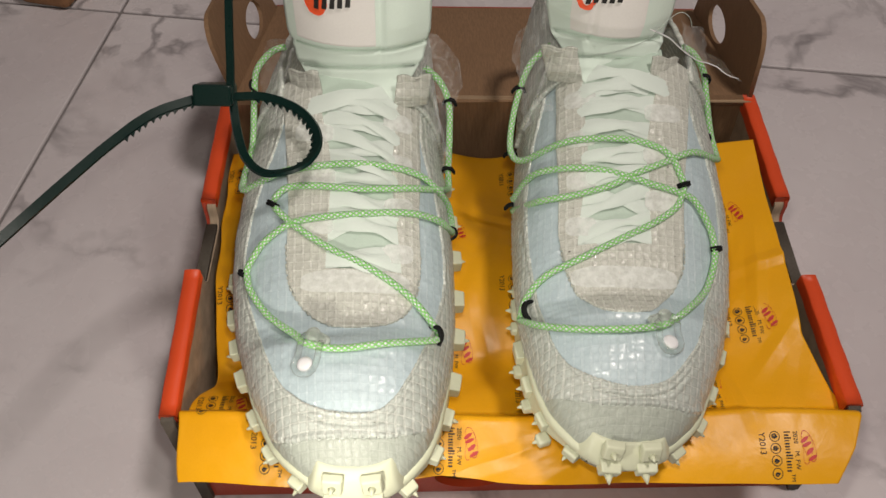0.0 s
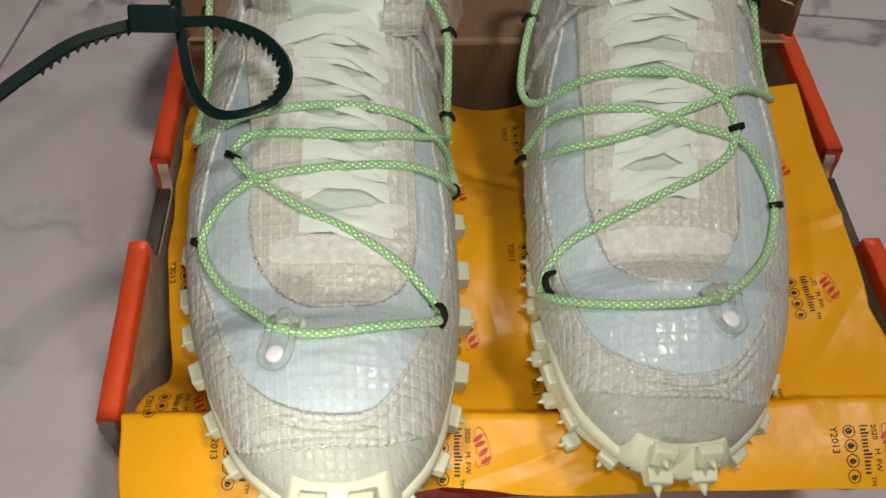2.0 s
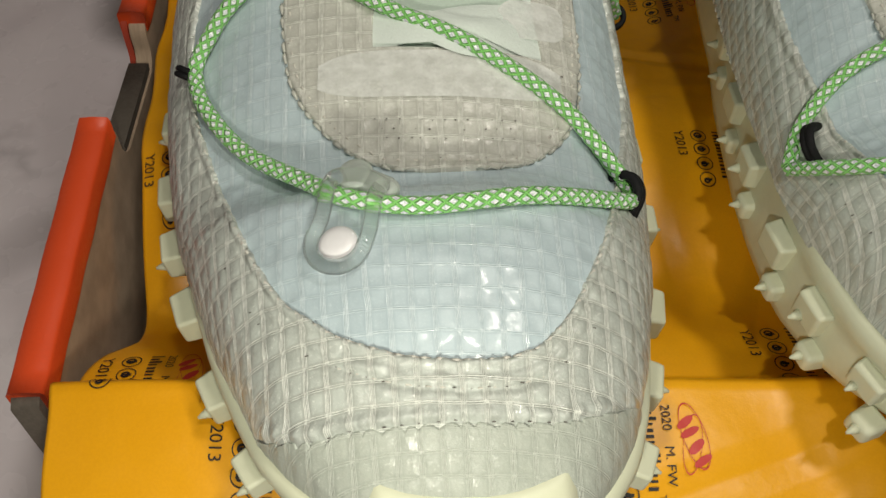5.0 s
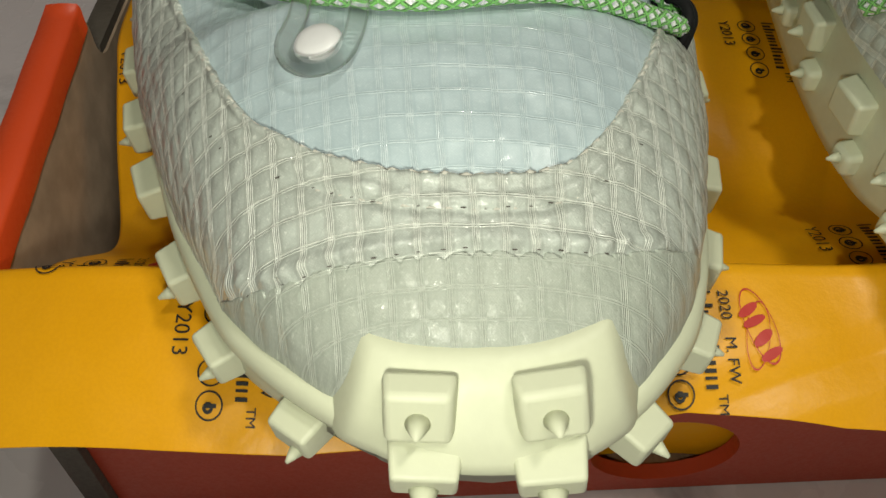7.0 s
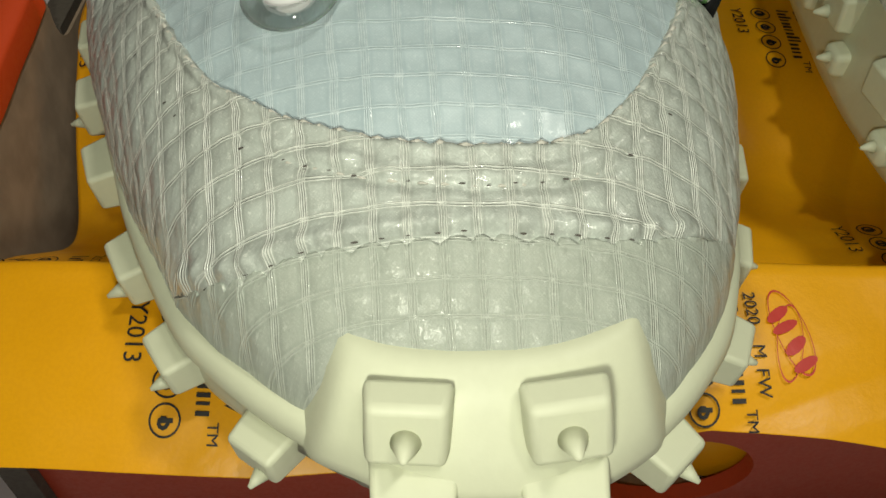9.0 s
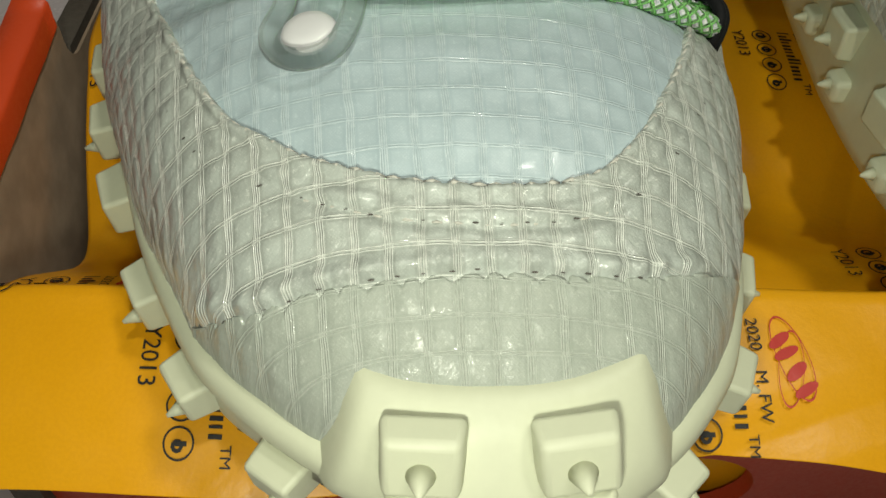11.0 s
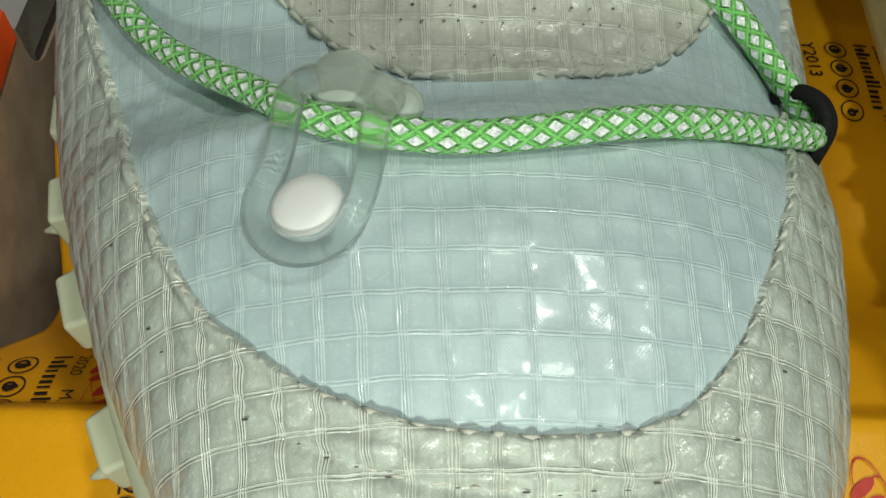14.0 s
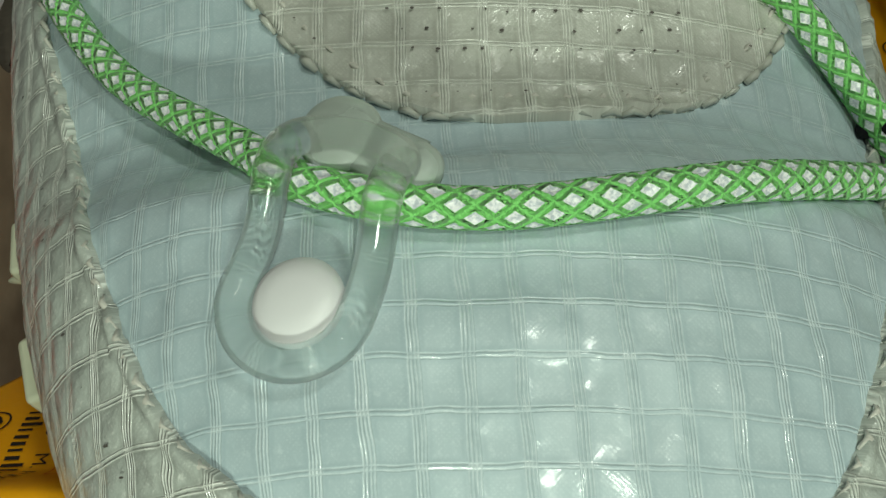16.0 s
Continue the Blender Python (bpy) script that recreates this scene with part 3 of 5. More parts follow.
def on_paper(me, lift=0.0005):
    """Lays a flat mesh down on the paper."""
    bm = bmesh.new()
    bm.from_mesh(me)
    bmesh.ops.triangulate(bm, faces=bm.faces[:])
    bmesh.ops.subdivide_edges(bm, edges=[e for e in bm.edges if e.calc_length() > 0.002], cuts=2)
    for v in bm.verts:
        v.co.z = float(paper_height(np.array(v.co.x), np.array(v.co.y))) + lift
    bm.to_mesh(me)
    bm.free()
    return me


def ring_mesh(cx, cy, r, w, m, n=24):
    verts, faces = [], []
    for k in range(n):
        a = 2 * math.pi * k / n
        for rr in (r - w, r):
            verts.append(m @ Vector((cx + rr * math.cos(a), cy + rr * math.sin(a), 0)))
    for k in range(n):
        j = (k + 1) % n
        faces.append((2 * k, 2 * k + 1, 2 * j + 1, 2 * j))
    return verts, faces


def quads(rects, m):
    verts, faces = [], []
    for x0, y0, x1, y1 in rects:
        k = len(verts)
        verts += [m @ Vector(p) for p in ((x0, y0, 0), (x1, y0, 0), (x1, y1, 0), (x0, y1, 0))]
        faces.append((k, k + 1, k + 2, k + 3))
    return verts, faces


def print_block(x, y, turn=0.0, whole=True):
    """One printed block, read with its lines running towards the front edge: x, y is the start of its first line."""
    m = Matrix.Translation((x, y, 0)) @ Matrix.Rotation(radians(-90 + turn), 4, "Z")
    # scribbled red mark, a plain shape: two loose loops and a few strokes
    pieces = []
    for cx, cy, a, b, tilt in ((0.0072, 0.0028, 0.0076, 0.0028, 0.22), (0.0090, 0.0022, 0.0068, 0.0022, -0.22)):
        ring = [Vector((cx + a * math.cos(k / 32 * 2 * math.pi) * math.cos(tilt) - b * math.sin(k / 32 * 2 * math.pi) * math.sin(tilt), cy + a * math.cos(k / 32 * 2 * math.pi) * math.sin(tilt) + b * math.sin(k / 32 * 2 * math.pi) * math.cos(tilt), 0)) for k in range(32)]
        mid_ = Vector((cx, cy, 0))
        verts = [m @ p for q in ring for p in (q, mid_ + (q - mid_) * 0.955)]
        pieces.append((verts, [(2 * k, 2 * k + 1, (2 * k + 3) % 64, (2 * k + 2) % 64) for k in range(32)]))
    slant = Matrix.Translation((0.0086, 0.0026, 0)) @ Matrix.Rotation(0.35, 4, "Z")
    for cx, a, b, tilt in ((-0.0046, 0.0010, 0.0023, 0.25), (-0.0022, 0.0009, 0.0025, 0.1), (0.0012, 0.0011, 0.0022, 0.3), (0.0044, 0.0009, 0.0024, 0.15)):
        blot = [m @ slant @ Vector((cx + a * math.cos(t) - b * math.sin(t) * tilt, b * math.sin(t), 0)) for t in np.linspace(0, 2 * math.pi, 13)[:-1]]
        pieces.append((blot, [tuple(range(12))]))
    part("red_mark", on_paper(joined("red_mark", pieces, False)), INK_RED, SHEET, "loose red scribbled mark")
    for words, at, s in (("2020    M. FW", (0.0002, -0.0042), 0.0030), ("TM", (0.0195, -0.0066), 0.0025), ("Y2013", (0.0005, -0.0208), 0.0041)):
        if words == "TM" and not whole:
            continue
        part("print", on_paper(text_mesh(words, s, m @ Matrix.Translation((*at, 0)))), INK_BLACK, SHEET)
    # one bold word as bars
    part("print", on_paper(joined("print", [quads([(0.0004 + 0.00135 * k, -0.0087, 0.0004 + 0.00135 * k + (0.00072 if k % 3 else 0.0005), -0.0065 + (0.0010 if k in (0, 2, 8, 9) else 0)) for k in range(14)], m)], False)), INK_BLACK, SHEET)
    rings = []
    for k in range(4):
        cx, cy = 0.0026 + 0.0056 * k, -0.0133
        rings.append(ring_mesh(cx, cy, 0.0025, 0.0003, m))
        rings.append(ring_mesh(cx + 0.0002 * (k - 1), cy - 0.0002, 0.0013 - 0.0001 * k, 0.0006, m, 9))
        rings.append(quads([(cx - 0.0003, cy - 0.0008, cx + 0.0004, cy + 0.0013)], m))
    part("print", on_paper(joined("print", rings, False)), INK_BLACK, SHEET)


for px, py, turn in ((0.182, 0.2065, 0), (0.182, 0.289, 4), (0.1775, 0.365, 5), (0.015, 0.2055, 0), (0.0095, 0.350, 0), (0.0134, 0.2706, 0), (-0.106, 0.2325, 4), (-0.0705, 0.2045, 0),
                     (-0.1055, 0.2975, 4), (-0.1135, 0.388, 3), (0.0625, 0.238, 0), (0.0555, 0.3065, 0), (0.0585, 0.402, 0), (0.1515, 0.243, 4)):
    print_block(px, py, turn, not (px < -0.1 and py < 0.25))


# ---------------------------------------------------------------- the shoes
# Shoe form. Shoe space: y runs from the toe tip to the heel, x across, z up from the ground under the sole.
KY = (0.0, 0.004, 0.008, 0.013, 0.021, 0.033, 0.045, 0.058, 0.0725, 0.088, 0.108, 0.128, 0.163, 0.2, 0.24, 0.27, 0.29, 0.3)
KC = (0.0105, 0.0098, 0.009, 0.0078, 0.0065, 0.005, 0.003, 0.0015, -0.0005, -0.002, -0.004, -0.005, -0.006, -0.006, -0.004, -0.002, -0.001, 0.0)
KW = (0.0, 0.0155, 0.0215, 0.0272, 0.0340, 0.0403, 0.0450, 0.0492, 0.0530, 0.0553, 0.0568, 0.0570, 0.0545, 0.049, 0.042, 0.037, 0.029, 0.0)
KE = (0.030, 0.030, 0.030, 0.030, 0.029, 0.028, 0.028, 0.028, 0.029, 0.030, 0.031, 0.032, 0.034, 0.037, 0.040, 0.042, 0.043, 0.043)
KT = (0.031, 0.0385, 0.0435, 0.048, 0.0535, 0.0595, 0.0632, 0.0650, 0.0582, 0.0640, 0.0715, 0.083, 0.096, 0.112, 0.118, 0.12, 0.12, 0.12)
_fine = np.linspace(0, 0.3, 601)


def _soft(keys, passes=6):
    v = np.interp(_fine, KY, keys)
    for _ in range(passes):
        v[1:-1] = (v[:-2] + 2 * v[1:-1] + v[2:]) / 4
    return v


_C, _E, _T = _soft(KC, 30), _soft(KE, 30), _soft(KT, 12)
_W = np.sqrt(np.maximum(np.interp(_fine, KY, np.square(KW)), 0))
_W[8:-8] = np.convolve(_W, np.ones(13) / 13, "same")[8:-8]


def mid(y):
    return np.interp(y, _fine, _C)


def half(y):
    return np.interp(y, _fine, _W)


def edge(y):
    return np.interp(y, _fine, _E)


def crown(y):
    return np.interp(y, _fine, _T)


POWER = 2.4
# the sag of the film behind the lowest cord: depth, and its place; one for each shoe
FOLD = {"now": (0.0034, -0.010, 0.0666), "left": (0.0034, -0.010, 0.0666), "right": (0.0020, 0.004, 0.0550)}


def top(x, y):
    """Height of the upper over a point of the plan."""
    w = np.maximum(half(y), 1e-6)
    r = np.minimum(np.abs((x - mid(y)) / w), 1.0)
    e = edge(y)
    depth, x0, y0 = FOLD["now"]
    fold = depth * np.exp(-((y - y0) / 0.0038) ** 2 - ((x - x0) / 0.021) ** 2)
    return e + (crown(y) - e) * (1 - r ** POWER) ** (1 / POWER) - fold


def normal(x, y, d=0.0008):
    zx = (top(x + d, y) - top(x - d, y)) / (2 * d)
    zy = (top(x, y + d) - top(x, y - d)) / (2 * d)
    n = np.stack([-zx, -zy, np.ones_like(zx)], -1)
    return n / np.linalg.norm(n, axis=-1, keepdims=True)


def plan_uv(x, y):
    """Cloth coordinates in metres on the upper: girth from the middle, and length from the toe."""
    x, y = np.asarray(x, float), np.asarray(y, float)
    k = np.linspace(0, 1, 25)
    xs = mid(y)[..., None] + (x - mid(y))[..., None] * k
    zs = top(xs, y[..., None] * np.ones_like(k))
    girth = np.sqrt(np.diff(xs, axis=-1) ** 2 + np.diff(zs, axis=-1) ** 2).sum(-1) * np.sign(x - mid(y))
    c = crown(_fine)
    run = np.r_[0, np.cumsum(np.hypot(np.diff(_fine), np.diff(c)))]
    front = np.clip((0.052 - y) / 0.034, 0, 1)
    front = front * front * (3 - 2 * front)
    u = girth * (1 - front) + (x - mid(y)) * 1.06 * front
    return np.stack([u + 0.6 * mid(y), np.interp(y, _fine, run)], -1)


def cloth_noise(p, scale, amount):
    flat = p.reshape(-1, 3)
    d = np.array([noise.noise(Vector(q) * scale) + 0.5 * noise.noise(Vector(q) * scale * 2.3) for q in flat])
    return d.reshape(p.shape[:2]) * amount


def grid_normals(p):
    n = np.cross(np.gradient(p, axis=0), np.gradient(p, axis=1))
    n /= np.linalg.norm(n, axis=-1, keepdims=True) + 1e-12
    c = p.reshape(-1, 3).mean(0) - (0, 0, 0.03)
    return n * np.where((n * (p - c)).sum(-1, keepdims=True) < 0, -1.0, 1.0)


def on_upper(x, y, lift=0.0, rumple=0.0):
    p = np.stack([x, y, top(x, y)], -1)
    n = grid_normals(p) if p.ndim == 3 and min(p.shape[:2]) > 4 else normal(x, y)
    if rumple:
        p = p + n * cloth_noise(p, 190.0, rumple)[..., None]
    return p + n * np.asarray(lift)[..., None] if np.ndim(lift) else p + n * lift


def mirrored(me, s):
    if s < 0:
        me.transform(Matrix.Diagonal((-1, 1, 1, 1)))
        me.flip_normals()
    return me


def sheet(x, y, lift, rumple=0.0, edge_rows=(True, True, True, True)):
    """A layer of cloth on the upper; the named edges (first row, last row, first column, last column) turn down to the layer below."""
    p = on_upper(x, y, lift, rumple)
    low = on_upper(x, y, -0.0006)
    p[0] = low[0] if edge_rows[0] else p[0]
    p[-1] = low[-1] if edge_rows[1] else p[-1]
    if edge_rows[2]:
        p[:, 0] = low[:, 0]
    if edge_rows[3]:
        p[:, -1] = low[:, -1]
    return p, plan_uv(x, y)


def outline_at(y0=0.3, n=400):
    """Plan of the upper's lower edge, from the outer side at y0 round the toe to the inner side, with outward normals."""
    k = np.linspace(-1, 1, n)
    y = y0 * np.abs(k) ** 2.2
    x = mid(y) + np.sign(k) * half(y)
    p = np.stack([x, y], -1)
    t = np.gradient(p, axis=0)
    nrm = np.stack([t[:, 1], -t[:, 0]], -1)
    nrm /= np.linalg.norm(nrm, axis=1, keepdims=True) + 1e-12
    return p, nrm


# seams of the upper, as smooth lines over the plan
ARC = ((-0.0340, 0.188), (-0.0355, 0.168), (-0.0440, 0.143), (-0.0507, 0.1150), (-0.0493, 0.0952), (-0.0447, 0.0817), (-0.0385, 0.0668), (-0.032, 0.0521), (-0.0249, 0.0406), (-0.018, 0.0345), (-0.0124, 0.031),
       (-0.0036, 0.0279), (0.0033, 0.027), (0.0119, 0.0268), (0.0208, 0.0289), (0.0278, 0.0361), (0.0341, 0.0482), (0.0382, 0.0588), (0.0405, 0.0669), (0.0445, 0.0813), (0.0478, 0.105), (0.0435, 0.140), (0.0355, 0.166), (0.0335, 0.188))
SEAM = ((-0.0330, 0.0275), (-0.0270, 0.0215), (-0.0211, 0.0184), (-0.0165, 0.0174), (-0.0094, 0.0174), (-0.0027, 0.0173), (0.0091, 0.0177), (0.017, 0.0176), (0.0267, 0.0188), (0.0365, 0.0225))
PATCH_Y = (0.0695, 0.0703, 0.0720, 0.0748, 0.079, 0.0845, 0.092, 0.1065, 0.1258, 0.15, 0.186)
PATCH_L = (0.0040, -0.0030, -0.0090, -0.0140, -0.0190, -0.0232, -0.0273, -0.0294, -0.0292, -0.0318, -0.0365)
PATCH_R = (0.0080, 0.0140, 0.0210, 0.0260, 0.0305, 0.0338, 0.0358, 0.0365, 0.0352, 0.0354, 0.0333)

ARC_RIGHT = ((-0.0340, 0.188), (-0.0355, 0.168), (-0.0440, 0.143), (-0.0490, 0.1150), (-0.0460, 0.0952), (-0.0400, 0.0810), (-0.0335, 0.0670), (-0.0253, 0.0480), (-0.0190, 0.0395), (-0.0130, 0.0325), (-0.0067, 0.0278),
             (0.0010, 0.0255), (0.0093, 0.0248), (0.0170, 0.0260), (0.0242, 0.0285), (0.0300, 0.0316), (0.0360, 0.0365), (0.0402, 0.0440), (0.0432, 0.0540), (0.0448, 0.0650), (0.0468, 0.0813), (0.0485, 0.105), (0.0478, 0.135), (0.0440, 0.160), (0.0370, 0.188))
PATCH_LEFT_SHOE = (PATCH_Y, PATCH_L, PATCH_R)
PATCH_RIGHT_SHOE = ((0.0590, 0.0597, 0.0612, 0.0640, 0.0685, 0.0750, 0.0864, 0.105, 0.1258, 0.15, 0.186), (0.0050, -0.0010, -0.0048, -0.0080, -0.0118, -0.0185, -0.0250, -0.0272, -0.0275, -0.0318, -0.0365),
                    (0.0110, 0.0160, 0.0195, 0.0225, 0.0255, 0.0300, 0.0338, 0.0362, 0.0355, 0.0354, 0.0333))


def stitches(line, name, gap=0.0030, length=0.0019, thick=0.00032, lift=0.0008):
    """A row of short stitches lying along a line of the plan, joined in one mesh."""
    pts, at = spline(line, 0.0005)
    pieces = []
    total, k = at[-1], 0.0
    while k + length < total:
        i, j = np.searchsorted(at, k), np.searchsorted(at, k + length)
        seg = pts[[i, (i + j) // 2, min(j, len(pts) - 1)]]
        p = on_upper(seg[:, 0], seg[:, 1], np.array([lift * 0.3, lift, lift * 0.3]))
        pieces.append(tube(p, np.array((0.7, 1.0, 0.6)) * thick * random.uniform(0.75, 1.2), 6))
        k += gap * random.uniform(0.85, 1.2)
    return joined(name, pieces)


def needle_holes(line, name, gap=0.0030, r=0.00033, lift=0.0009, shift=0.0, stretch=1.2):
    pts, at = spline(line, 0.0005)
    pieces = []
    for k in np.arange(shift, at[-1], gap):
        q = pts[min(np.searchsorted(at, k), len(pts) - 1)]
        c = on_upper(q[0:1], q[1:2], lift)[0]
        nn = normal(q[0:1], q[1:2])[0]
        if random.random() < 0.3 and r < 0.0005:
            continue
        rr = r * random.uniform(0.35, 0.9)
        c = c + np.array((random.uniform(-1, 1), random.uniform(-1, 1), 0)) * r * 0.9
        u = np.cross(nn, (0, 1, 0.2))
        u /= np.linalg.norm(u)
        w = np.cross(nn, u)
        ring = [c + rr * (math.cos(a) * u * stretch + math.sin(a) * w * 0.8) for a in np.linspace(0, 2 * math.pi, 7)[:-1]]
        pieces.append((ring, [tuple(range(6))]))
    return joined(name, pieces, False)


def shifted(line, d):
    p, _ = spline(line, 0.002)
    t = np.gradient(p, axis=0)
    n = np.stack([t[:, 1], -t[:, 0]], -1)
    n /= np.linalg.norm(n, axis=1, keepdims=True)
    return (p + n * d)[::2]


def between(line, n_along, n_down, y_back, rag=0.0, power=1.0, scallop=0.0):
    """Plan grid from a seam line down to the lower edge of the upper."""
    inner, _ = spline(line, 0.0004)
    pick = np.linspace(0, len(inner) - 1, n_along)
    inner = np.stack([np.interp(pick, np.arange(len(inner)), inner[:, k]) for k in (0, 1)], -1)
    p, _ = outline_at(0.3, 3000)
    left = line[0][1]
    start = np.argmin(np.hypot(p[:1500, 1] - y_back[0], 0))
    stop = 1500 + np.argmin(np.abs(p[1500:, 1] - y_back[1]))
    outer = p[start:stop + 1]
    s = np.r_[0, np.cumsum(np.linalg.norm(np.diff(outer, axis=0), axis=1))]
    si = np.r_[0, np.cumsum(np.linalg.norm(np.diff(inner, axis=0), axis=1))]
    at = si / si[-1] * s[-1]
    outer = np.stack([np.interp(at, s, outer[:, k]) for k in (0, 1)], -1)
    if rag:
        r = np.array([noise.noise(Vector((i * 0.55, 3.1, line[0][0] * 99))) for i in range(n_along)]) * rag
        d = outer - inner
        inner = inner + d / (np.linalg.norm(d, axis=1, keepdims=True) + 1e-9) * r[:, None]
    if scallop:
        # rounded bites between the stitches of the edge
        d = outer - inner
        bite = 1 - np.abs(np.sin(si / 0.0031 * np.pi + 0.6 * np.sin(si * 700)))
        inner = inner + d / (np.linalg.norm(d, axis=1, keepdims=True) + 1e-9) * (bite ** 1.5 * scallop)[:, None]
    b = np.sin(np.linspace(0, np.pi / 2, n_down)) ** power
    g = inner[None] + (outer - inner)[None] * b[:, None, None]
    return g[..., 0], g[..., 1]


def seam_lift(x, y, base, rows=((0.0009, 0.0006, 0.00042),), valleys=((0.0022, 0.0006, 0.00020),)):
    """Height of an overlay above the upper: lumpy ridges beside its stitch rows."""
    d = np.hypot(x - x[0], y - y[0])
    lump = np.array([0.55 + 0.9 * noise.noise(Vector((a * 620, b * 620, 1.7))) for a, b in zip(x.ravel(), y.ravel())]).reshape(x.shape)
    z = np.full_like(d, base)
    for at, w, h in rows:
        z = z + h * lump * np.exp(-((d - at) / w) ** 2)
    for at, w, h in valleys:
        z = z - h * np.exp(-((d - at) / w) ** 2)
    return z


def braided_cord(line, radius=0.00168, seg=30):
    """A round cord with its braid in relief. UV: metres along, turns round."""
    line, at = spline(line, 0.00045)
    _, u, w = frames_along(line)
    a = np.linspace(0, 2 * np.pi, seg + 1)
    turns = a / (2 * np.pi)
    along = at[:, None] / BRAID_PITCH
    fa = np.abs((along + turns[None] * BRAID_TURNS) % 1 - 0.5)
    fb = np.abs((along - turns[None] * BRAID_TURNS) % 1 - 0.5)
    relief = np.maximum(np.cos((0.5 - fa) * 2.2), np.cos((0.5 - fb) * 2.2))
    white = np.clip((0.280 - np.maximum(fa, fb)) * 12, 0, 1)
    r = radius * (0.91 + 0.15 * relief - 0.12 * white)
    r[:, -1] = r[:, 0]
    v = line[:, None] + r[..., None] * (np.cos(a)[None, :, None] * u[:, None] + np.sin(a)[None, :, None] * w[:, None])
    uv = np.stack([np.broadcast_to(at[:, None], r.shape), np.broadcast_to(turns[None], r.shape)], -1)
    return grid_mesh("cord", v, uv, flip=True)


def clear_of_upper(q):
    """A point of a cord, moved out sideways until the cord lies outside the shoe."""
    x, y, z = q
    e, t = float(edge(y)), float(crown(y))
    k = min(max((z - e) / max(t - e, 1e-6), 0.0), 1.0)
    r = float(half(y)) * (1 - k ** POWER) ** (1 / POWER) + 0.0026
    side = 1 if x > float(mid(y)) else -1
    if abs(x - float(mid(y))) < r and y < 0.19:
        x = float(mid(y)) + side * r
    return np.array((x, y, z))


def lug_shape(size, spike, face, drop=0.0, bevel=0.0013):
    """A square tread block with a small cone on its outer face: the block, then the cone."""
    b = block(size, None, bevel, 0.86, 3)
    b.transform(Matrix(((1, 0, 0, 0), (0, 1, -drop / size[2], 0), (0, 0, 1, 0), (0, 0, 0, 1))))
    c = cone(max(spike, 0.0005), 0.0003, max(spike, 0.0005) * 2.0, Matrix.Translation((face[0], face[1] - drop, size[2] - 0.0004)), 16)
    return b, c


def as_mesh(name, bm, smooth=False):
    me = bpy.data.meshes.new(name)
    bm.to_mesh(me)
    bm.free()
    areas = [p.area for p in me.polygons]
    flat = max(areas) * 0.25 if len(areas) > 30 else 1e9
    me.polygons.foreach_set("use_smooth", [smooth and a < flat for a in areas])
    return me


def front_y(x, z):
    """How far back the toe's surface lies at a place across and a height."""
    ys = np.linspace(0.0, 0.06, 400)
    h = top(np.full_like(ys, x), ys)
    w = half(ys)
    ok = np.abs(x - mid(ys)) < w
    if not ok.any():
        return 0.02
    first = ys[ok][0]
    hit = ok & (h >= z)
    return max(first, ys[hit][0]) if hit.any() else first


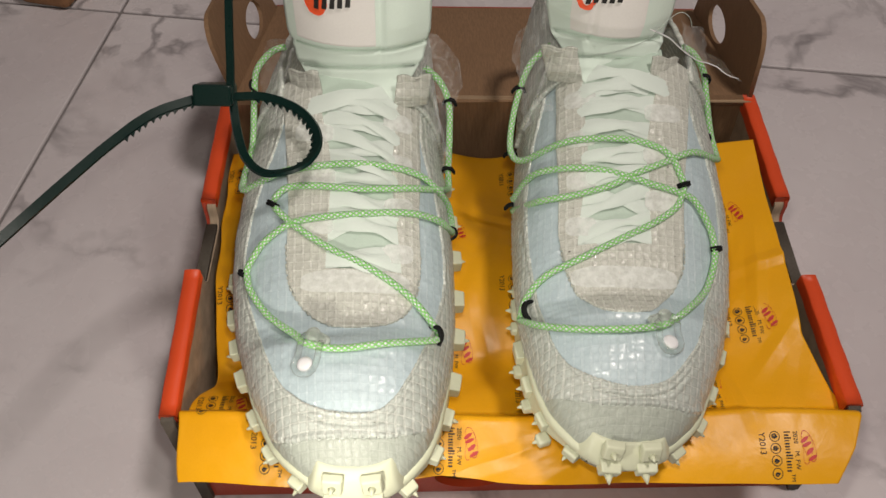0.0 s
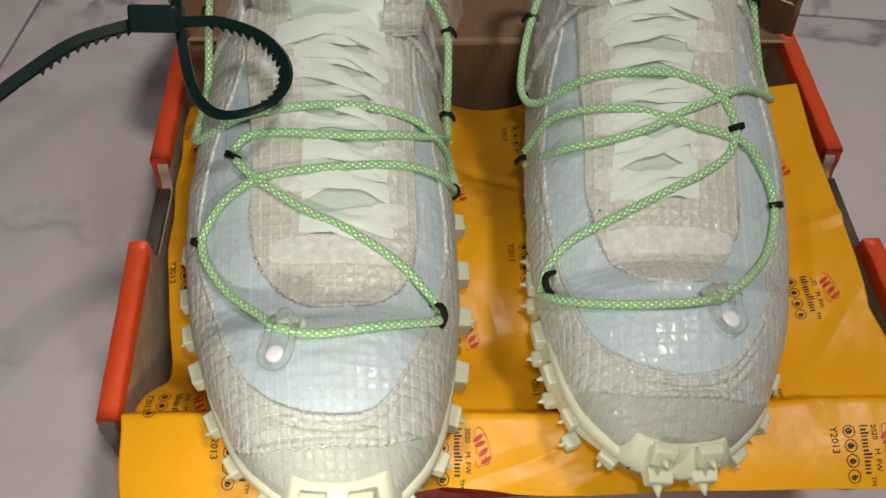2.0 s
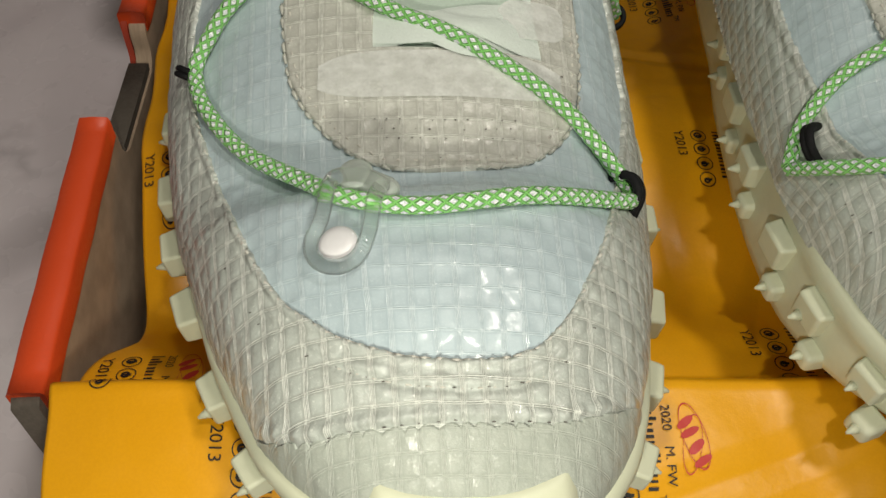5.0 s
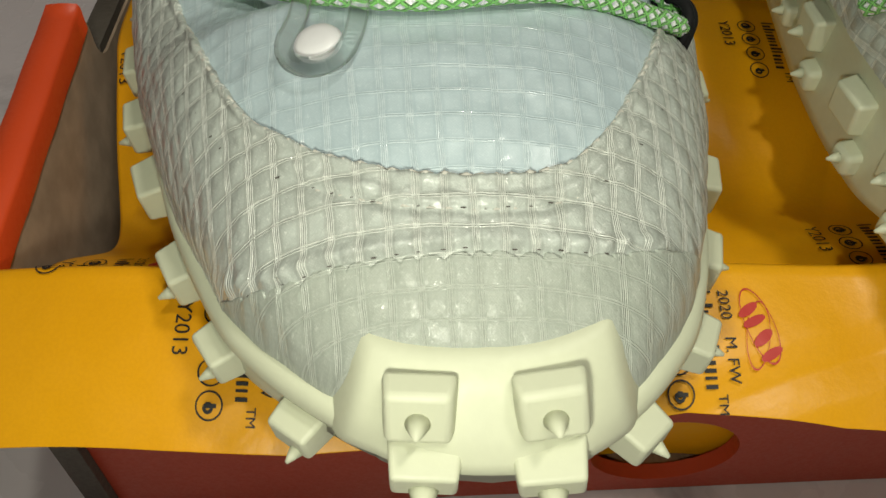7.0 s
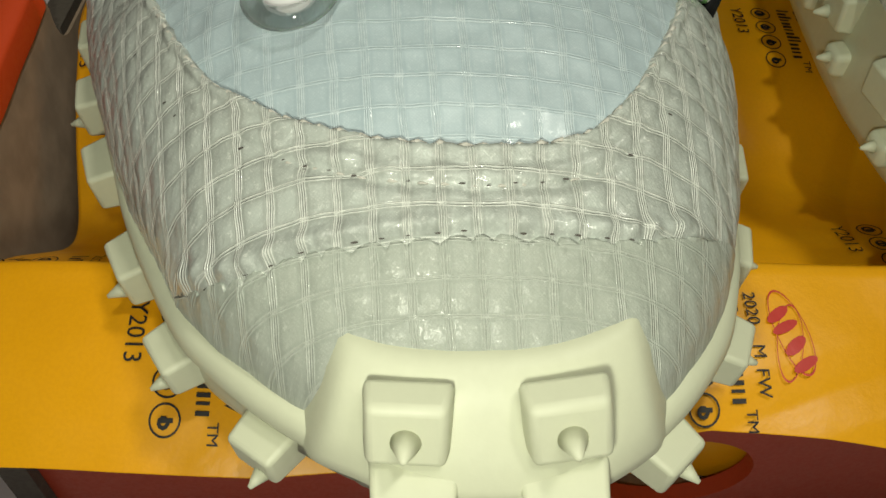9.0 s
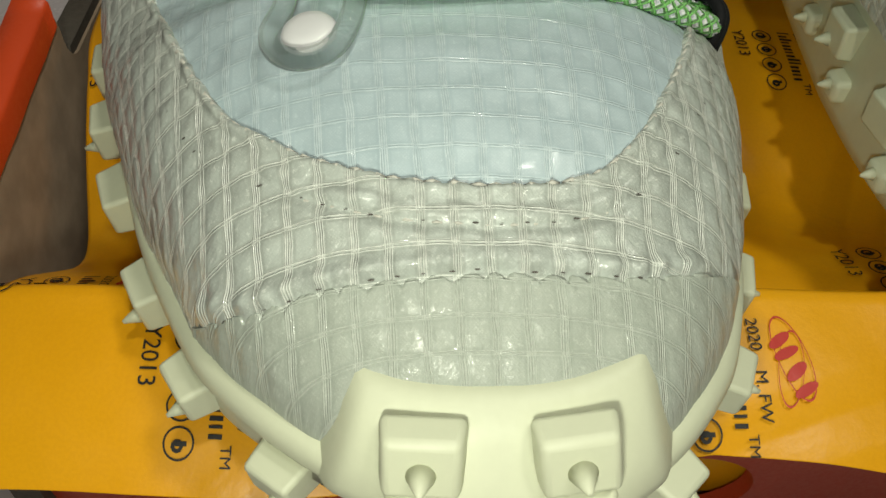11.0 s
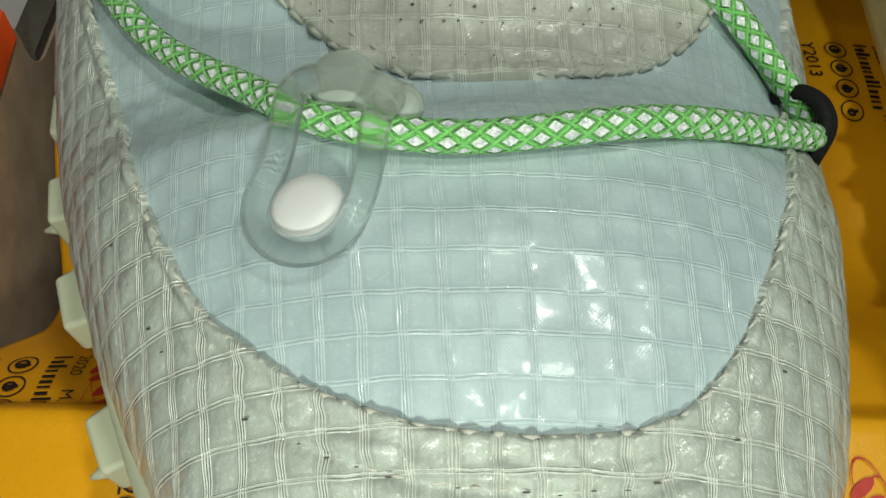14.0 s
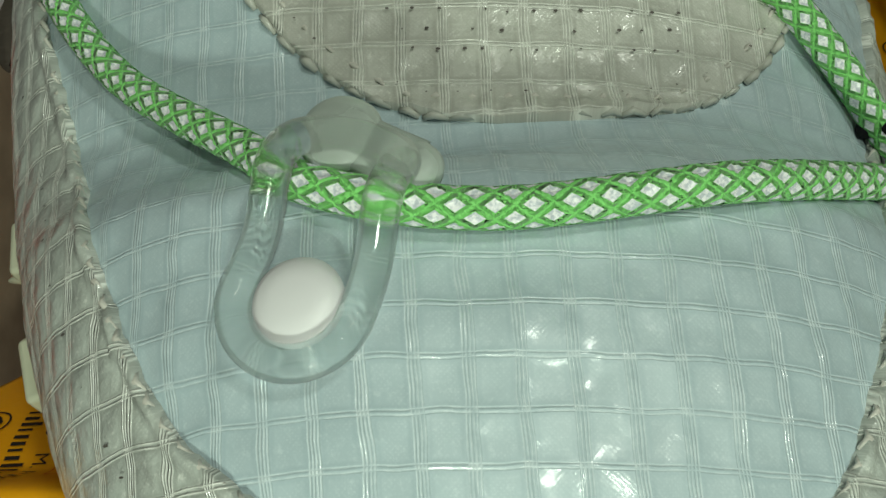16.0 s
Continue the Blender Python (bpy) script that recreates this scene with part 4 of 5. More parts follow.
def shoe(name, s, m, cords, clips, tag_at, label):
    it = thing(name, label, "shoe", m, "pair of trail shoes")
    arc, patch = (ARC, PATCH_LEFT_SHOE) if s > 0 else (ARC_RIGHT, PATCH_RIGHT_SHOE)
    y_low = patch[0][0]
    FOLD["now"] = FOLD["left" if s > 0 else "right"]

    def put(n, me, mat, parent=None, text=""):
        return part(n, mirrored(me, s), mat, parent or it, text)

    # --- sole: band, wall and bottom
    p, nrm = outline_at(0.2999, 420)
    e = edge(p[:, 1])
    low = 0.004 + 0.020 * np.clip(1 - p[:, 1] / 0.055, 0, 1) ** 1.6
    rows = []
    tuck = np.interp(p[:, 1], (0.05, 0.09, 0.12, 0.15), (0.0, 0.0035, 0.0060, 0.0090)) * (nrm[:, 0] > 0) * (s < 0)
    slim = 1 - 0.75 * np.clip((p[:, 1] - 0.02) / 0.045, 0, 1)
    for off, z in ((-0.004, e - 0.002), (-0.0012, e + 0.0012), (0.0012, e + 0.0024), (0.0030, e + 0.0014), (0.0036, e - 0.0010), (0.0030, e - 0.0032), (0.0018, e - 0.0046),
                   (0.0022, e - 0.0075), (0.0020, low + 0.004), (0.0004, low + 0.0012), (-0.006, low), (-0.02, low - 0.001)):
        q = p + nrm * (off * slim if off > 0 else np.full_like(slim, off))[:, None]
        q = q - nrm * tuck[:, None]
        if off < -0.01:
            q = p + (np.stack([mid(p[:, 1]), p[:, 1] * 0.9 + 0.02], -1) - p) * 0.6
        rows.append(np.column_stack([q, z]))
    put("sole", grid_mesh("sole", np.array(rows)), RUBBER, text="cream rubber sole with a raised rim")

    # --- toe bumper
    ss = np.linspace(-1, 1, 61)
    prof = ((0.0440, 0.0170, -0.0004), (0.0447, 0.0172, 0.0021), (0.0440, 0.0177, 0.0035), (0.0408, 0.0190, 0.0044), (0.0366, 0.0204, 0.0054), (0.0337, 0.0220, 0.0062),
            (0.0317, 0.0232, 0.0060), (0.0301, 0.0238, 0.0050), (0.0288, 0.0238, 0.0030), (0.0279, 0.0236, 0.0), (0.0270, 0.0230, -0.006))
    rows = []
    for z, w, out in prof:
        row = []
        for k in ss:
            zz = z - (0.0 if s > 0 else 0.0030 * min(1, max(0, (z - 0.03) / 0.012))) + ((0.0007 if k > 0 else 0.0005) * abs(k) ** 2.5 - 0.0008 + 0.0003 * k) * max(0, min(1, (z - 0.03) / 0.012))
            zz -= 0.0030 * abs(k) ** 2 * max(0.0, min(1.0, (0.035 - z) / 0.004))
            x = 0.0098 + k * w
            side = max(0.0, (abs(k) - 0.93) / 0.07)
            row.append((x, front_y(x, zz) - out * (1 - side * 0.85) + 0.0, zz))
        rows.append(row)
    bumper = np.array(rows)
    for _ in range(2):
        bumper[:, 1:-1, 1] = (bumper[:, :-2, 1] + 2 * bumper[:, 1:-1, 1] + bumper[:, 2:, 1]) / 4
    put("toe_bumper", grid_mesh("toe_bumper", bumper, flip=True), RUBBER, text="smooth cream rubber toe bumper with a dipped top edge")

    # --- tread blocks: pairs on the bumper, then along the rim
    def add_lug(at, out, up, size, spike, face=(0, 0), drop=0.0, bevel=0.0013):
        zax = Vector(out).normalized()
        yax = (Vector(up) - zax * Vector(up).dot(zax)).normalized()
        xax = yax.cross(zax)
        base = Matrix((xax, yax, zax)).transposed().to_4x4()
        base.translation = Vector(at)
        b, c = lug_shape(size, spike, face, drop, bevel)
        b.transform(base)
        c.transform(base)
        lug = put("tread_lug", as_mesh("tread_lug", b, True), RUBBER)
        if spike > 0:
            put("spike", as_mesh("spike", c, True), RUBBER, lug)
        else:
            c.free()

    for x in (0.0012, 0.0180):
        y = front_y(x, 0.038) - 0.0046
        add_lug((x - 0.0006 + (0.0004 if x > 0.01 else 0), y + 0.0018, 0.0396 + (0.0006 if x > 0.01 else 0)), (0.05 * (1 if x > 0.01 else -1), -0.89, 0.38), (0.02 if x < 0.01 else -0.11, 0.3, 0.85), (0.0102, 0.0088, 0.0040), 0.0019, (0, -0.0004), 0.0010, 0.0009)
        y = front_y(x, 0.02) - 0.004
        add_lug((x, y + 0.002, 0.0315), (0.04 * (1 if x > 0.01 else -1), -0.93, -0.15), (0.04 if x < 0.01 else -0.10, 0, 1), (0.0106, 0.0072, 0.0064), 0.0023, (0, -0.0012), 0.0, 0.0007)
    tone, tnrm = outline_at(0.2999, 4000)
    for side_, stations in ((-1, (0.0105, 0.0243, 0.042, 0.063, 0.080, 0.097, 0.120, 0.145, 0.170, 0.197)), (1, (0.0085, 0.0245, 0.043, 0.062, 0.087, 0.110, 0.136, 0.160, 0.186))):
        for k, y in enumerate(stations):
            if s < 0 and side_ > 0 and y > 0.14:
                continue
            half_ = slice(0, 2000) if side_ < 0 else slice(2000, 4000)
            i = np.argmin(np.abs(tone[half_, 1] - y))
            q, d = tone[half_][i], tnrm[half_][i]
            z = float(edge(y)) - (0.0085 if y > 0.03 else 0.0074)
            small = 1.0 if y > 0.03 else 0.85
            inset = 0.0 if y < 0.03 else -0.0006
            if s < 0 and side_ > 0:
                inset -= float(np.interp(y, (0.05, 0.09, 0.12, 0.15), (0.0, 0.0035, 0.0060, 0.0090)))
            add_lug((q[0] + d[0] * inset, q[1] + d[1] * inset, z), (d[0], d[1], -0.12), (0, 0, 1), ((0.0108 if k % 2 else 0.0100) * small, 0.0084 * small, 0.0066 if s > 0 or side_ < 0 else 0.0050), 0.0 if k in (3, 5) else 0.0016 * small, (0.0012, -0.0020), 0.0, 0.0008)
            if s < 0 and side_ > 0 and 0.02 < y < 0.15:
                add_lug((q[0] + d[0] * (inset - 0.0022), q[1] + d[1] * (inset - 0.0022) - 0.006, z - 0.0085), (d[0], d[1], -0.10), (0, 0, 1), (0.0070, 0.0060, 0.0066), 0.0014, (0, 0.0006))

    # --- upper: base film
    k = np.linspace(-1, 1, 150)
    yy = np.r_[np.linspace(0.0006, 0.19, 260)]
    Y, K = np.meshgrid(yy, k, indexing="ij")
    X = mid(Y) + half(Y) * np.sin(K * np.pi / 2) * 0.9995
    put("vamp", grid_mesh("vamp", on_upper(X, Y, 0.0, 0.0003), plan_uv(X, Y), flip=True), RIP_BLUE, text="pale blue ripstop under clear film")
    # quarters behind the throat, open over the foot
    for sgn in (-1, 1):
        yy = np.linspace(0.186, 0.299, 70)
        b = np.linspace(0, 1, 24)
        Y, B = np.meshgrid(yy, b, indexing="ij")
        inner_r = np.interp(Y, (0.186, 0.195, 0.22, 0.27, 0.299), (0.58, 0.60, 0.78, 0.86, 0.9))
        R = inner_r + (0.9995 - inner_r) * np.sin(B * np.pi / 2)
        X = mid(Y) + sgn * half(Y) * R
        P = on_upper(X, Y, 0.0006, 0.0007)
        me = grid_mesh("quarter", P, plan_uv(X, Y), flip=sgn > 0)
        ob = put("quarter", me, RIP_GREY, text="grey filmed heel quarter")
        sol = ob.modifiers.new("thickness", "SOLIDIFY")
        sol.thickness, sol.offset = 0.0025, -1

    # --- toe overlays
    X, Y = between(arc, 560, 110, (0.200, 0.200), 0.0004)
    lift = seam_lift(X, Y, 0.0009)
    # a puckered fold below the edge, over the toe alone
    below, over_toe = np.hypot(X - X[0], Y - Y[0]), np.exp(-((X - 0.005) / 0.024) ** 4)
    pinch = np.array([0.6 + 0.9 * noise.noise(Vector((a * 520, b * 900, 4.2))) for a, b in zip(X.ravel(), Y.ravel())]).reshape(X.shape)
    lift = lift + over_toe * (0.0006 * pinch * np.exp(-((below - 0.0034) / 0.0010) ** 2) - 0.0007 * np.exp(-((below - 0.0049) / 0.0006) ** 2) + 0.0005 * np.exp(-((below - 0.0068) / 0.0012) ** 2))
    # a gathered ridge along the toe seam
    seam, _ = spline(SEAM, 0.0008)
    above = np.clip(Y - np.interp(X, seam[:, 0], seam[:, 1]), -0.01, 0.02)
    ridge = np.exp(-((above - 0.0010) / 0.0009) ** 2) * np.clip((X - seam[0, 0]) / 0.007, 0, 1) * np.clip((seam[-1, 0] - X) / 0.006, 0, 1)
    lift = lift + 0.0014 * ridge * (0.72 + 0.28 * np.sin(X * 2030 + np.sin(X * 700)))
    P, UV = sheet(X, Y, lift, 0.0003, (True, False, True, True))
    put("mudguard", grid_mesh("mudguard", P, UV, flip=True), RIP_GREY, text="grey ripstop toe overlay with a ragged stitched edge")
    X, Y = between(SEAM, 420, 60, (0.034, 0.028), 0.00015, 1.0, 0.0008)
    P, UV = sheet(X, Y, seam_lift(X, Y, 0.0013, ((0.0007, 0.0006, 0.0002),), ()), 0.0002, (True, False, True, True))
    put("toe_cap", grid_mesh("toe_cap", P, UV, flip=True), RIP_TOE, text="smooth cream filmed toe cap")
    # --- eyestay: a U of sand ripstop round the throat
    throat_l = lambda y: np.interp(y, (0.096, 0.12, 0.145, 0.186), (-0.0088, -0.0080, -0.0074, -0.018))
    throat_r = lambda y: np.interp(y, (0.096, 0.12, 0.145, 0.186), (0.0275, 0.0240, 0.0206, 0.022))
    put("eyestay", grid_mesh("eyestay", *patch_grid(patch, y_low + 0.0002, 0.0975, None, None, 70, 90)), RIP_SAND, text="sand-coloured ripstop eyestay")
    put("eyestay_side", grid_mesh("eyestay_side", *patch_grid(patch, 0.0972, 0.1925, None, throat_l, 110, 36)), RIP_SAND)
    put("eyestay_side", grid_mesh("eyestay_side", *patch_grid(patch, 0.0972, 0.1925, throat_r, None, 110, 30)), RIP_SAND)
    Y, B = np.meshgrid(np.linspace(0.094, 0.1965, 60), np.linspace(0, 1, 30), indexing="ij")
    X = throat_l(Y) - 0.002 + (throat_r(Y) - throat_l(Y) + 0.004) * B
    put("throat_cloth", grid_mesh("throat_cloth", on_upper(X, Y, 0.0003, 0.0005), flip=True), THROAT_SHADED, text="mint tongue cloth, darkened as shade between the laces")
    # --- flat laces under and across the throat
    laces = []
    for k in range(7):
        y0 = 0.1010 + 0.0122 * k + random.uniform(-0.0012, 0.0012)
        tilt = random.uniform(0.002, 0.010)
        laces.append((-0.014, y0, 0.030, y0 + tilt, random.uniform(0.0034, 0.0042), 0.0))
        laces.append((0.030, y0 + random.uniform(-0.003, 0.003), -0.014, y0 + random.uniform(0.003, 0.013), random.uniform(0.0032, 0.0040), 0.0011))
    laces += [(-0.012, 0.1005, 0.026, 0.1010, 0.0042, 0.0006), (-0.028, 0.175, 0.022, 0.184, 0.0046, 0.0012), (0.026, 0.172, -0.010, 0.179, 0.0040, 0.0)]
    for x0, y0, x1, y1, w, over in laces:
        t = np.linspace(0, 1, 40)
        c = np.linspace(-1, 1, 9)
        T, C = np.meshgrid(t, c, indexing="ij")
        X = x0 + (x1 - x0) * T
        Y = y0 + (y1 - y0) * T + C * w * (1 - 0.45 * np.exp(-((T - 0.3 - 0.4 * (y0 * 977 % 1)) / 0.14) ** 2)) + 0.0012 * np.sin(T * 5 + y0 * 700)
        wave = 0.0003 + (1.1 * over + 0.0009 + 0.0008 * (1 - C ** 2) + 0.0002 * np.sin(T * 17 + y0 * 900)) * np.sin(T * np.pi) ** 1.4
        put("flat_lace", grid_mesh("flat_lace", on_upper(X, Y, wave)), WHITE_LACE)
    for x0, y0, x1, y1, w in ((-0.0205, y_low + 0.0216, 0.0312, y_low + 0.0226, 0.0052), (0.018, 0.1055, 0.0325, 0.1075, 0.0046), (-0.0225, 0.1185, -0.006, 0.1175, 0.0046), (0.018, 0.126, 0.0315, 0.129, 0.0044), (-0.0235, 0.1405, -0.006, 0.139, 0.0045), (-0.0275, 0.163, -0.008, 0.161, 0.0046), (0.017, 0.149, 0.0305, 0.151, 0.0044), (0.016, 0.170, 0.030, 0.173, 0.0046)):
        T, C = np.meshgrid(np.linspace(0, 1, 24), np.linspace(-1, 1, 9), indexing="ij")
        X, Y = x0 + (x1 - x0) * T, y0 + (y1 - y0) * T + C * w * (1 - 0.5 * np.abs(2 * T - 1) ** 6)
        put("filmed_lace", grid_mesh("filmed_lace", on_upper(X, Y, 0.0014)), LACE_UNDER_FILM, text="white lace end showing through the film")
    # --- stitching
    stuff(put("stitching", stitches(shifted(arc, 0.0046), "stitching", 0.0030, 0.0016, 0.0002, 0.0005), STITCH))
    # needle holes drawn out into dark slits, for the shade in the seam crevices
    stuff(put("stitch_line", needle_holes(shifted(arc, 0.0046), "stitch_line", 0.0030, 0.00023, lift=0.0010, stretch=2.6), HOLE))
    stuff(put("stitch_line", needle_holes(shifted(SEAM, 0.0001), "stitch_line", 0.0031, 0.00020, lift=0.0014, stretch=2.6), HOLE))
    ring = [(float(np.interp(y, patch[0], patch[1])) + 0.002, y + 0.0012) for y in y_low + np.array((0.0805, 0.0555, 0.0355, 0.0225, 0.015, 0.0085, 0.004, 0.0017))]
    ring += [(float(np.interp(y, patch[0], patch[2])) - 0.002, y + 0.0012) for y in y_low + np.array((0.0017, 0.004, 0.0085, 0.015, 0.0225, 0.0355, 0.0555, 0.0805))]
    stuff(put("stitching", stitches(ring, "stitching", 0.003, 0.0018, 0.0003, 0.0013), STITCH))
    stuff(put("lumpy_edge", stitches(shifted([q for q in arc if q[1] < 0.1], 0.0003), "lumpy_edge", 0.0023, 0.0019, 0.00030, 0.0009), STITCH))
    rim = [(float(np.interp(y, patch[0], patch[1])), y) for y in y_low + np.array((0.0405, 0.0285, 0.0205, 0.014, 0.0085, 0.0045, 0.002, 0.0008))]
    rim += [(float(np.interp(y, patch[0], patch[2])), y) for y in y_low + np.array((0.0008, 0.002, 0.0045, 0.0085, 0.014, 0.0205, 0.0285, 0.0405))]
    stuff(put("lumpy_edge", stitches(rim, "lumpy_edge", 0.0027, 0.0023, 0.00042, 0.0009), RIP_SAND))
    stuff(put("stitch_line", needle_holes([(x * 0.96, y + 0.0022) for x, y in rim], "stitch_line", 0.0031, 0.00018, lift=0.0018), HOLE))
    holes = [needle_holes(((-0.0085, y), (0.006, y - 0.0004), (0.0205, y + 0.0006)), "perforation", 0.0024, 0.00026, 0.0014, 0.0013 * (k % 2)) for k, y in enumerate(y_low + np.array((0.008, 0.010, 0.012)))]
    for h in holes:
        stuff(put("perforation", h, HOLE))
    for x, y in ((-0.0205, 0.0925), (0.0310, 0.0945), (-0.0185, 0.113), (0.0290, 0.116), (-0.018, 0.134), (0.0285, 0.137)):
        put("eyelet", needle_holes(((x, y), (x, y + 0.0008)), "eyelet", 0.002, 0.0006, 0.0015), HOLE)

    # --- tongue
    tong = np.array(((0.178, 0.0960), (0.184, 0.1010), (0.1895, 0.1080), (0.193, 0.117), (0.196, 0.127), (0.1995, 0.139), (0.205, 0.154), (0.213, 0.171), (0.223, 0.184)))
    line, at = spline(tong, 0.001)
    c = np.linspace(-1, 1, 50)
    n = len(line)
    tl = np.linspace(0, 1, n)
    w = np.interp(tl, (0, 0.12, 0.22, 0.36, 0.8, 1), (0.0170, 0.0240, 0.0325, 0.0365, 0.0385, 0.031))
    w = w * (1.0 if s > 0 else 0.92)
    lean = np.interp(tl, (0, 0.25, 1), (0.0, 0.0070, 0.0110))[:, None] * (s < 0)
    C, T = np.meshgrid(c, tl, indexing="xy")
    W = w[:, None]
    shift = 0.0 if s > 0 else -0.06
    g1, g2 = 0.208 + shift + 0.014 * np.cos(C * 2.2), 0.305 + shift + 0.014 * np.cos(C * 2.0)
    gather = 0.0005 * np.exp(-((T - g1) / 0.012) ** 2) + 0.0010 * np.exp(-((T - g2) / 0.010) ** 2)
    ridges = 0.00022 * np.sin(C * 62) * np.exp(-((T - g1) / 0.02) ** 2)
    puff = 0.0045 * (1 - np.abs(C) ** 3) * np.clip((T - 0.14) * 5, 0, 1) - 2.2 * gather + ridges + 0.0022 * np.exp(-((C - 0.62) / 0.25) ** 2) * np.clip((T - 0.30) * 8, 0, 1) - 0.0016 * np.exp(-((C - 0.33) / 0.04) ** 2) * np.clip((T - 0.18) * 8, 0, 1)
    tg = np.stack([0.0035 + lean + C * W, line[:, 0][:, None] + 0.010 * C ** 2 * np.clip((T - 0.10) * 6, 0, 1) - puff, line[:, 1][:, None] + puff * 0.35 - 0.004 * np.abs(C) ** 4 * (T > 0.9)], -1)
    ob = put("tongue", grid_mesh("tongue", tg, flip=True), TONGUE, text="padded pale mint tongue")
    sol = ob.modifiers.new("thickness", "SOLIDIFY")
    sol.thickness, sol.offset = 0.006, 1
    for sgn in (-1, 1):
        tt, bb = np.meshgrid(np.linspace(0, 0.215 + (0.02 if sgn * s < 0 else 0.0), 40), np.linspace(0, 1, 22), indexing="ij")
        side = np.interp(tt, (0, 0.12, 0.22), (0.0175, 0.0185, 0.0200)) + 0.0165 * bb
        wrinkle = 0.0005 * np.array([noise.noise(Vector((i * 30, j * 5, sgn * 3 + s))) for i, j in zip(tt.ravel(), bb.ravel())]).reshape(tt.shape)
        Yt = np.interp(tt, tl, line[:, 0]) + np.interp(tt, (0, 0.10, 0.22), (0.004, -0.0035, -0.0052)) + 0.0075 * bb ** 2 + wrinkle
        Zt = np.interp(tt, tl, line[:, 1]) - 0.0055 * bb ** 2 + 0.0008 * np.sin(bb * 9) * (tt > 0.2)
        Xt = 0.0035 + np.interp(tt, tl, lean[:, 0] if s < 0 else 0 * tl) * 0.7 + sgn * side
        strip = grid_mesh("eyestay_tab", np.stack([Xt, Yt, Zt], -1), np.stack([Xt, np.interp(tt, tl, at)], -1), flip=sgn > 0)
        tab = put("eyestay_tab", strip, RIP_SAND, text="crinkled filmed end of the eyestay")
        sol = tab.modifiers.new("thickness", "SOLIDIFY")
        sol.thickness, sol.offset = 0.0012, -1
    for g in (g1[0], g2[0]):
        k = np.linspace(-0.93, 0.93, 80)
        row = np.interp(k, c, g) + 0.014 * (np.arange(80) % 2 - 0.5)
        pts = []
        for a_, b_ in zip(k, row):
            i, j = int(np.clip(b_ * (n - 1), 0, n - 2)), int(np.clip((a_ + 1) / 2 * 49, 0, 48))
            fi, fj = b_ * (n - 1) - i, (a_ + 1) / 2 * 49 - j
            q = (tg[i, j] * (1 - fj) + tg[i, j + 1] * fj) * (1 - fi) + (tg[i + 1, j] * (1 - fj) + tg[i + 1, j + 1] * fj) * fi
            pts.append(q + np.array((0, -0.0004, 0.0002)))
        put("zigzag_stitching", joined("zigzag_stitching", [tube(np.array(pts), 0.00022, 5)]), ZIGZAG, ob, "sage green zigzag stitching")
    pick_r = np.where((tl > (0.335 if s > 0 else 0.27)) & (tl < 0.97))[0]
    pick_c = np.where((c > (-0.86 if s > 0 else -0.50)) & (c < (0.30 if s > 0 else 0.68)))[0]
    lab = tg[np.ix_(pick_r, pick_c)].copy()
    lab[..., 1] -= 0.0012
    lab[0, :, 1] += 0.0016
    put("tongue_label", grid_mesh("tongue_label", lab, flip=True), LABEL, ob, "white woven label with a black mark on an orange blot")
    # the mark on the label: plain bars over a blot
    upv = lab[-4, 10] - lab[int(len(lab) * 0.5), 10]
    upv = upv / np.linalg.norm(upv)
    acr = np.array((1.0, 0, 0))
    outv = np.cross(acr, upv)
    start, base_z = (-0.0165, 0.1440) if s > 0 else (0.0285, 0.1365)

    def on_label(x, z):
        """The place on the label at a distance across and a height."""
        k = np.argmin((lab[..., 0] - x) ** 2 + (lab[..., 2] - z) ** 2)
        q = lab.reshape(-1, 3)[k].copy()
        q[0], q[2] = x, z
        return q

    blot = [on_label(start + s * (0.0010 + 0.0056 * math.cos(t) * (1 + 0.12 * math.sin(3 * t))), base_z + 0.0015 + 0.0046 * math.sin(t)) + outv * 0.0007 for t in np.linspace(0, 2 * math.pi, 33)[:-1]]
    put("label_blot", joined("label_blot", [(blot, [tuple(range(32))])], False), INK_ORANGE, ob)
    bars = []
    for k, h in enumerate((0.0068, 0.0046, 0.0046, 0.0066, 0.0046)):
        x = start + s * 0.0039 * k
        q = [on_label(x + s * a_, base_z + 0.0006 * k + b_) + outv * 0.0011 for a_, b_ in ((0, 0), (0.0025, 0), (0.0030, h), (0.0007, h))]
        bars.append((q, [(0, 1, 2, 3)]))
    put("label_mark", joined("label_mark", bars, False), INK_BLACK, ob)

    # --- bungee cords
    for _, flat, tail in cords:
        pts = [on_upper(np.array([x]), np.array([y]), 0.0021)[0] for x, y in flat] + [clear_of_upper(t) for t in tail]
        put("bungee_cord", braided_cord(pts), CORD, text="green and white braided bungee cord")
    for x, y, z, ang in clips:
        c = np.array((x, y, z)) if z else on_upper(np.array([x]), np.array([y]), 0.0022)[0]
        nn = normal(np.array([x]), np.array([y]))[0]
        out = np.array((math.cos(radians(ang)), math.sin(radians(ang)), 0.0))
        out = out - nn * (out @ nn)
        out /= np.linalg.norm(out)
        # an elastic loop: over the cord, then down to the upper
        k = 1.0 if ang == -58 else 0.72
        loop = [c - out * 0.0044 * k - nn * 0.0012, c - out * 0.0026 * k + nn * 0.0021 * k, c + nn * 0.0031 * k, c + out * 0.0030 * k + nn * 0.0020 * k, c + out * 0.0054 * k - nn * 0.0020]
        ln, _ = spline(loop, 0.0006)
        v1 = tube(ln, 0.00105 * k, 10)
        ln2 = ln + np.cross(nn, out) * 0.0013
        v2 = tube(ln2, 0.00095 * k, 10)
        put("elastic_loop", joined("elastic_loop", [v1, v2]), BLACK, text="black elastic loop holding the cord")

    # --- clear tag with a white button
    x, y, cx, cy = tag_at
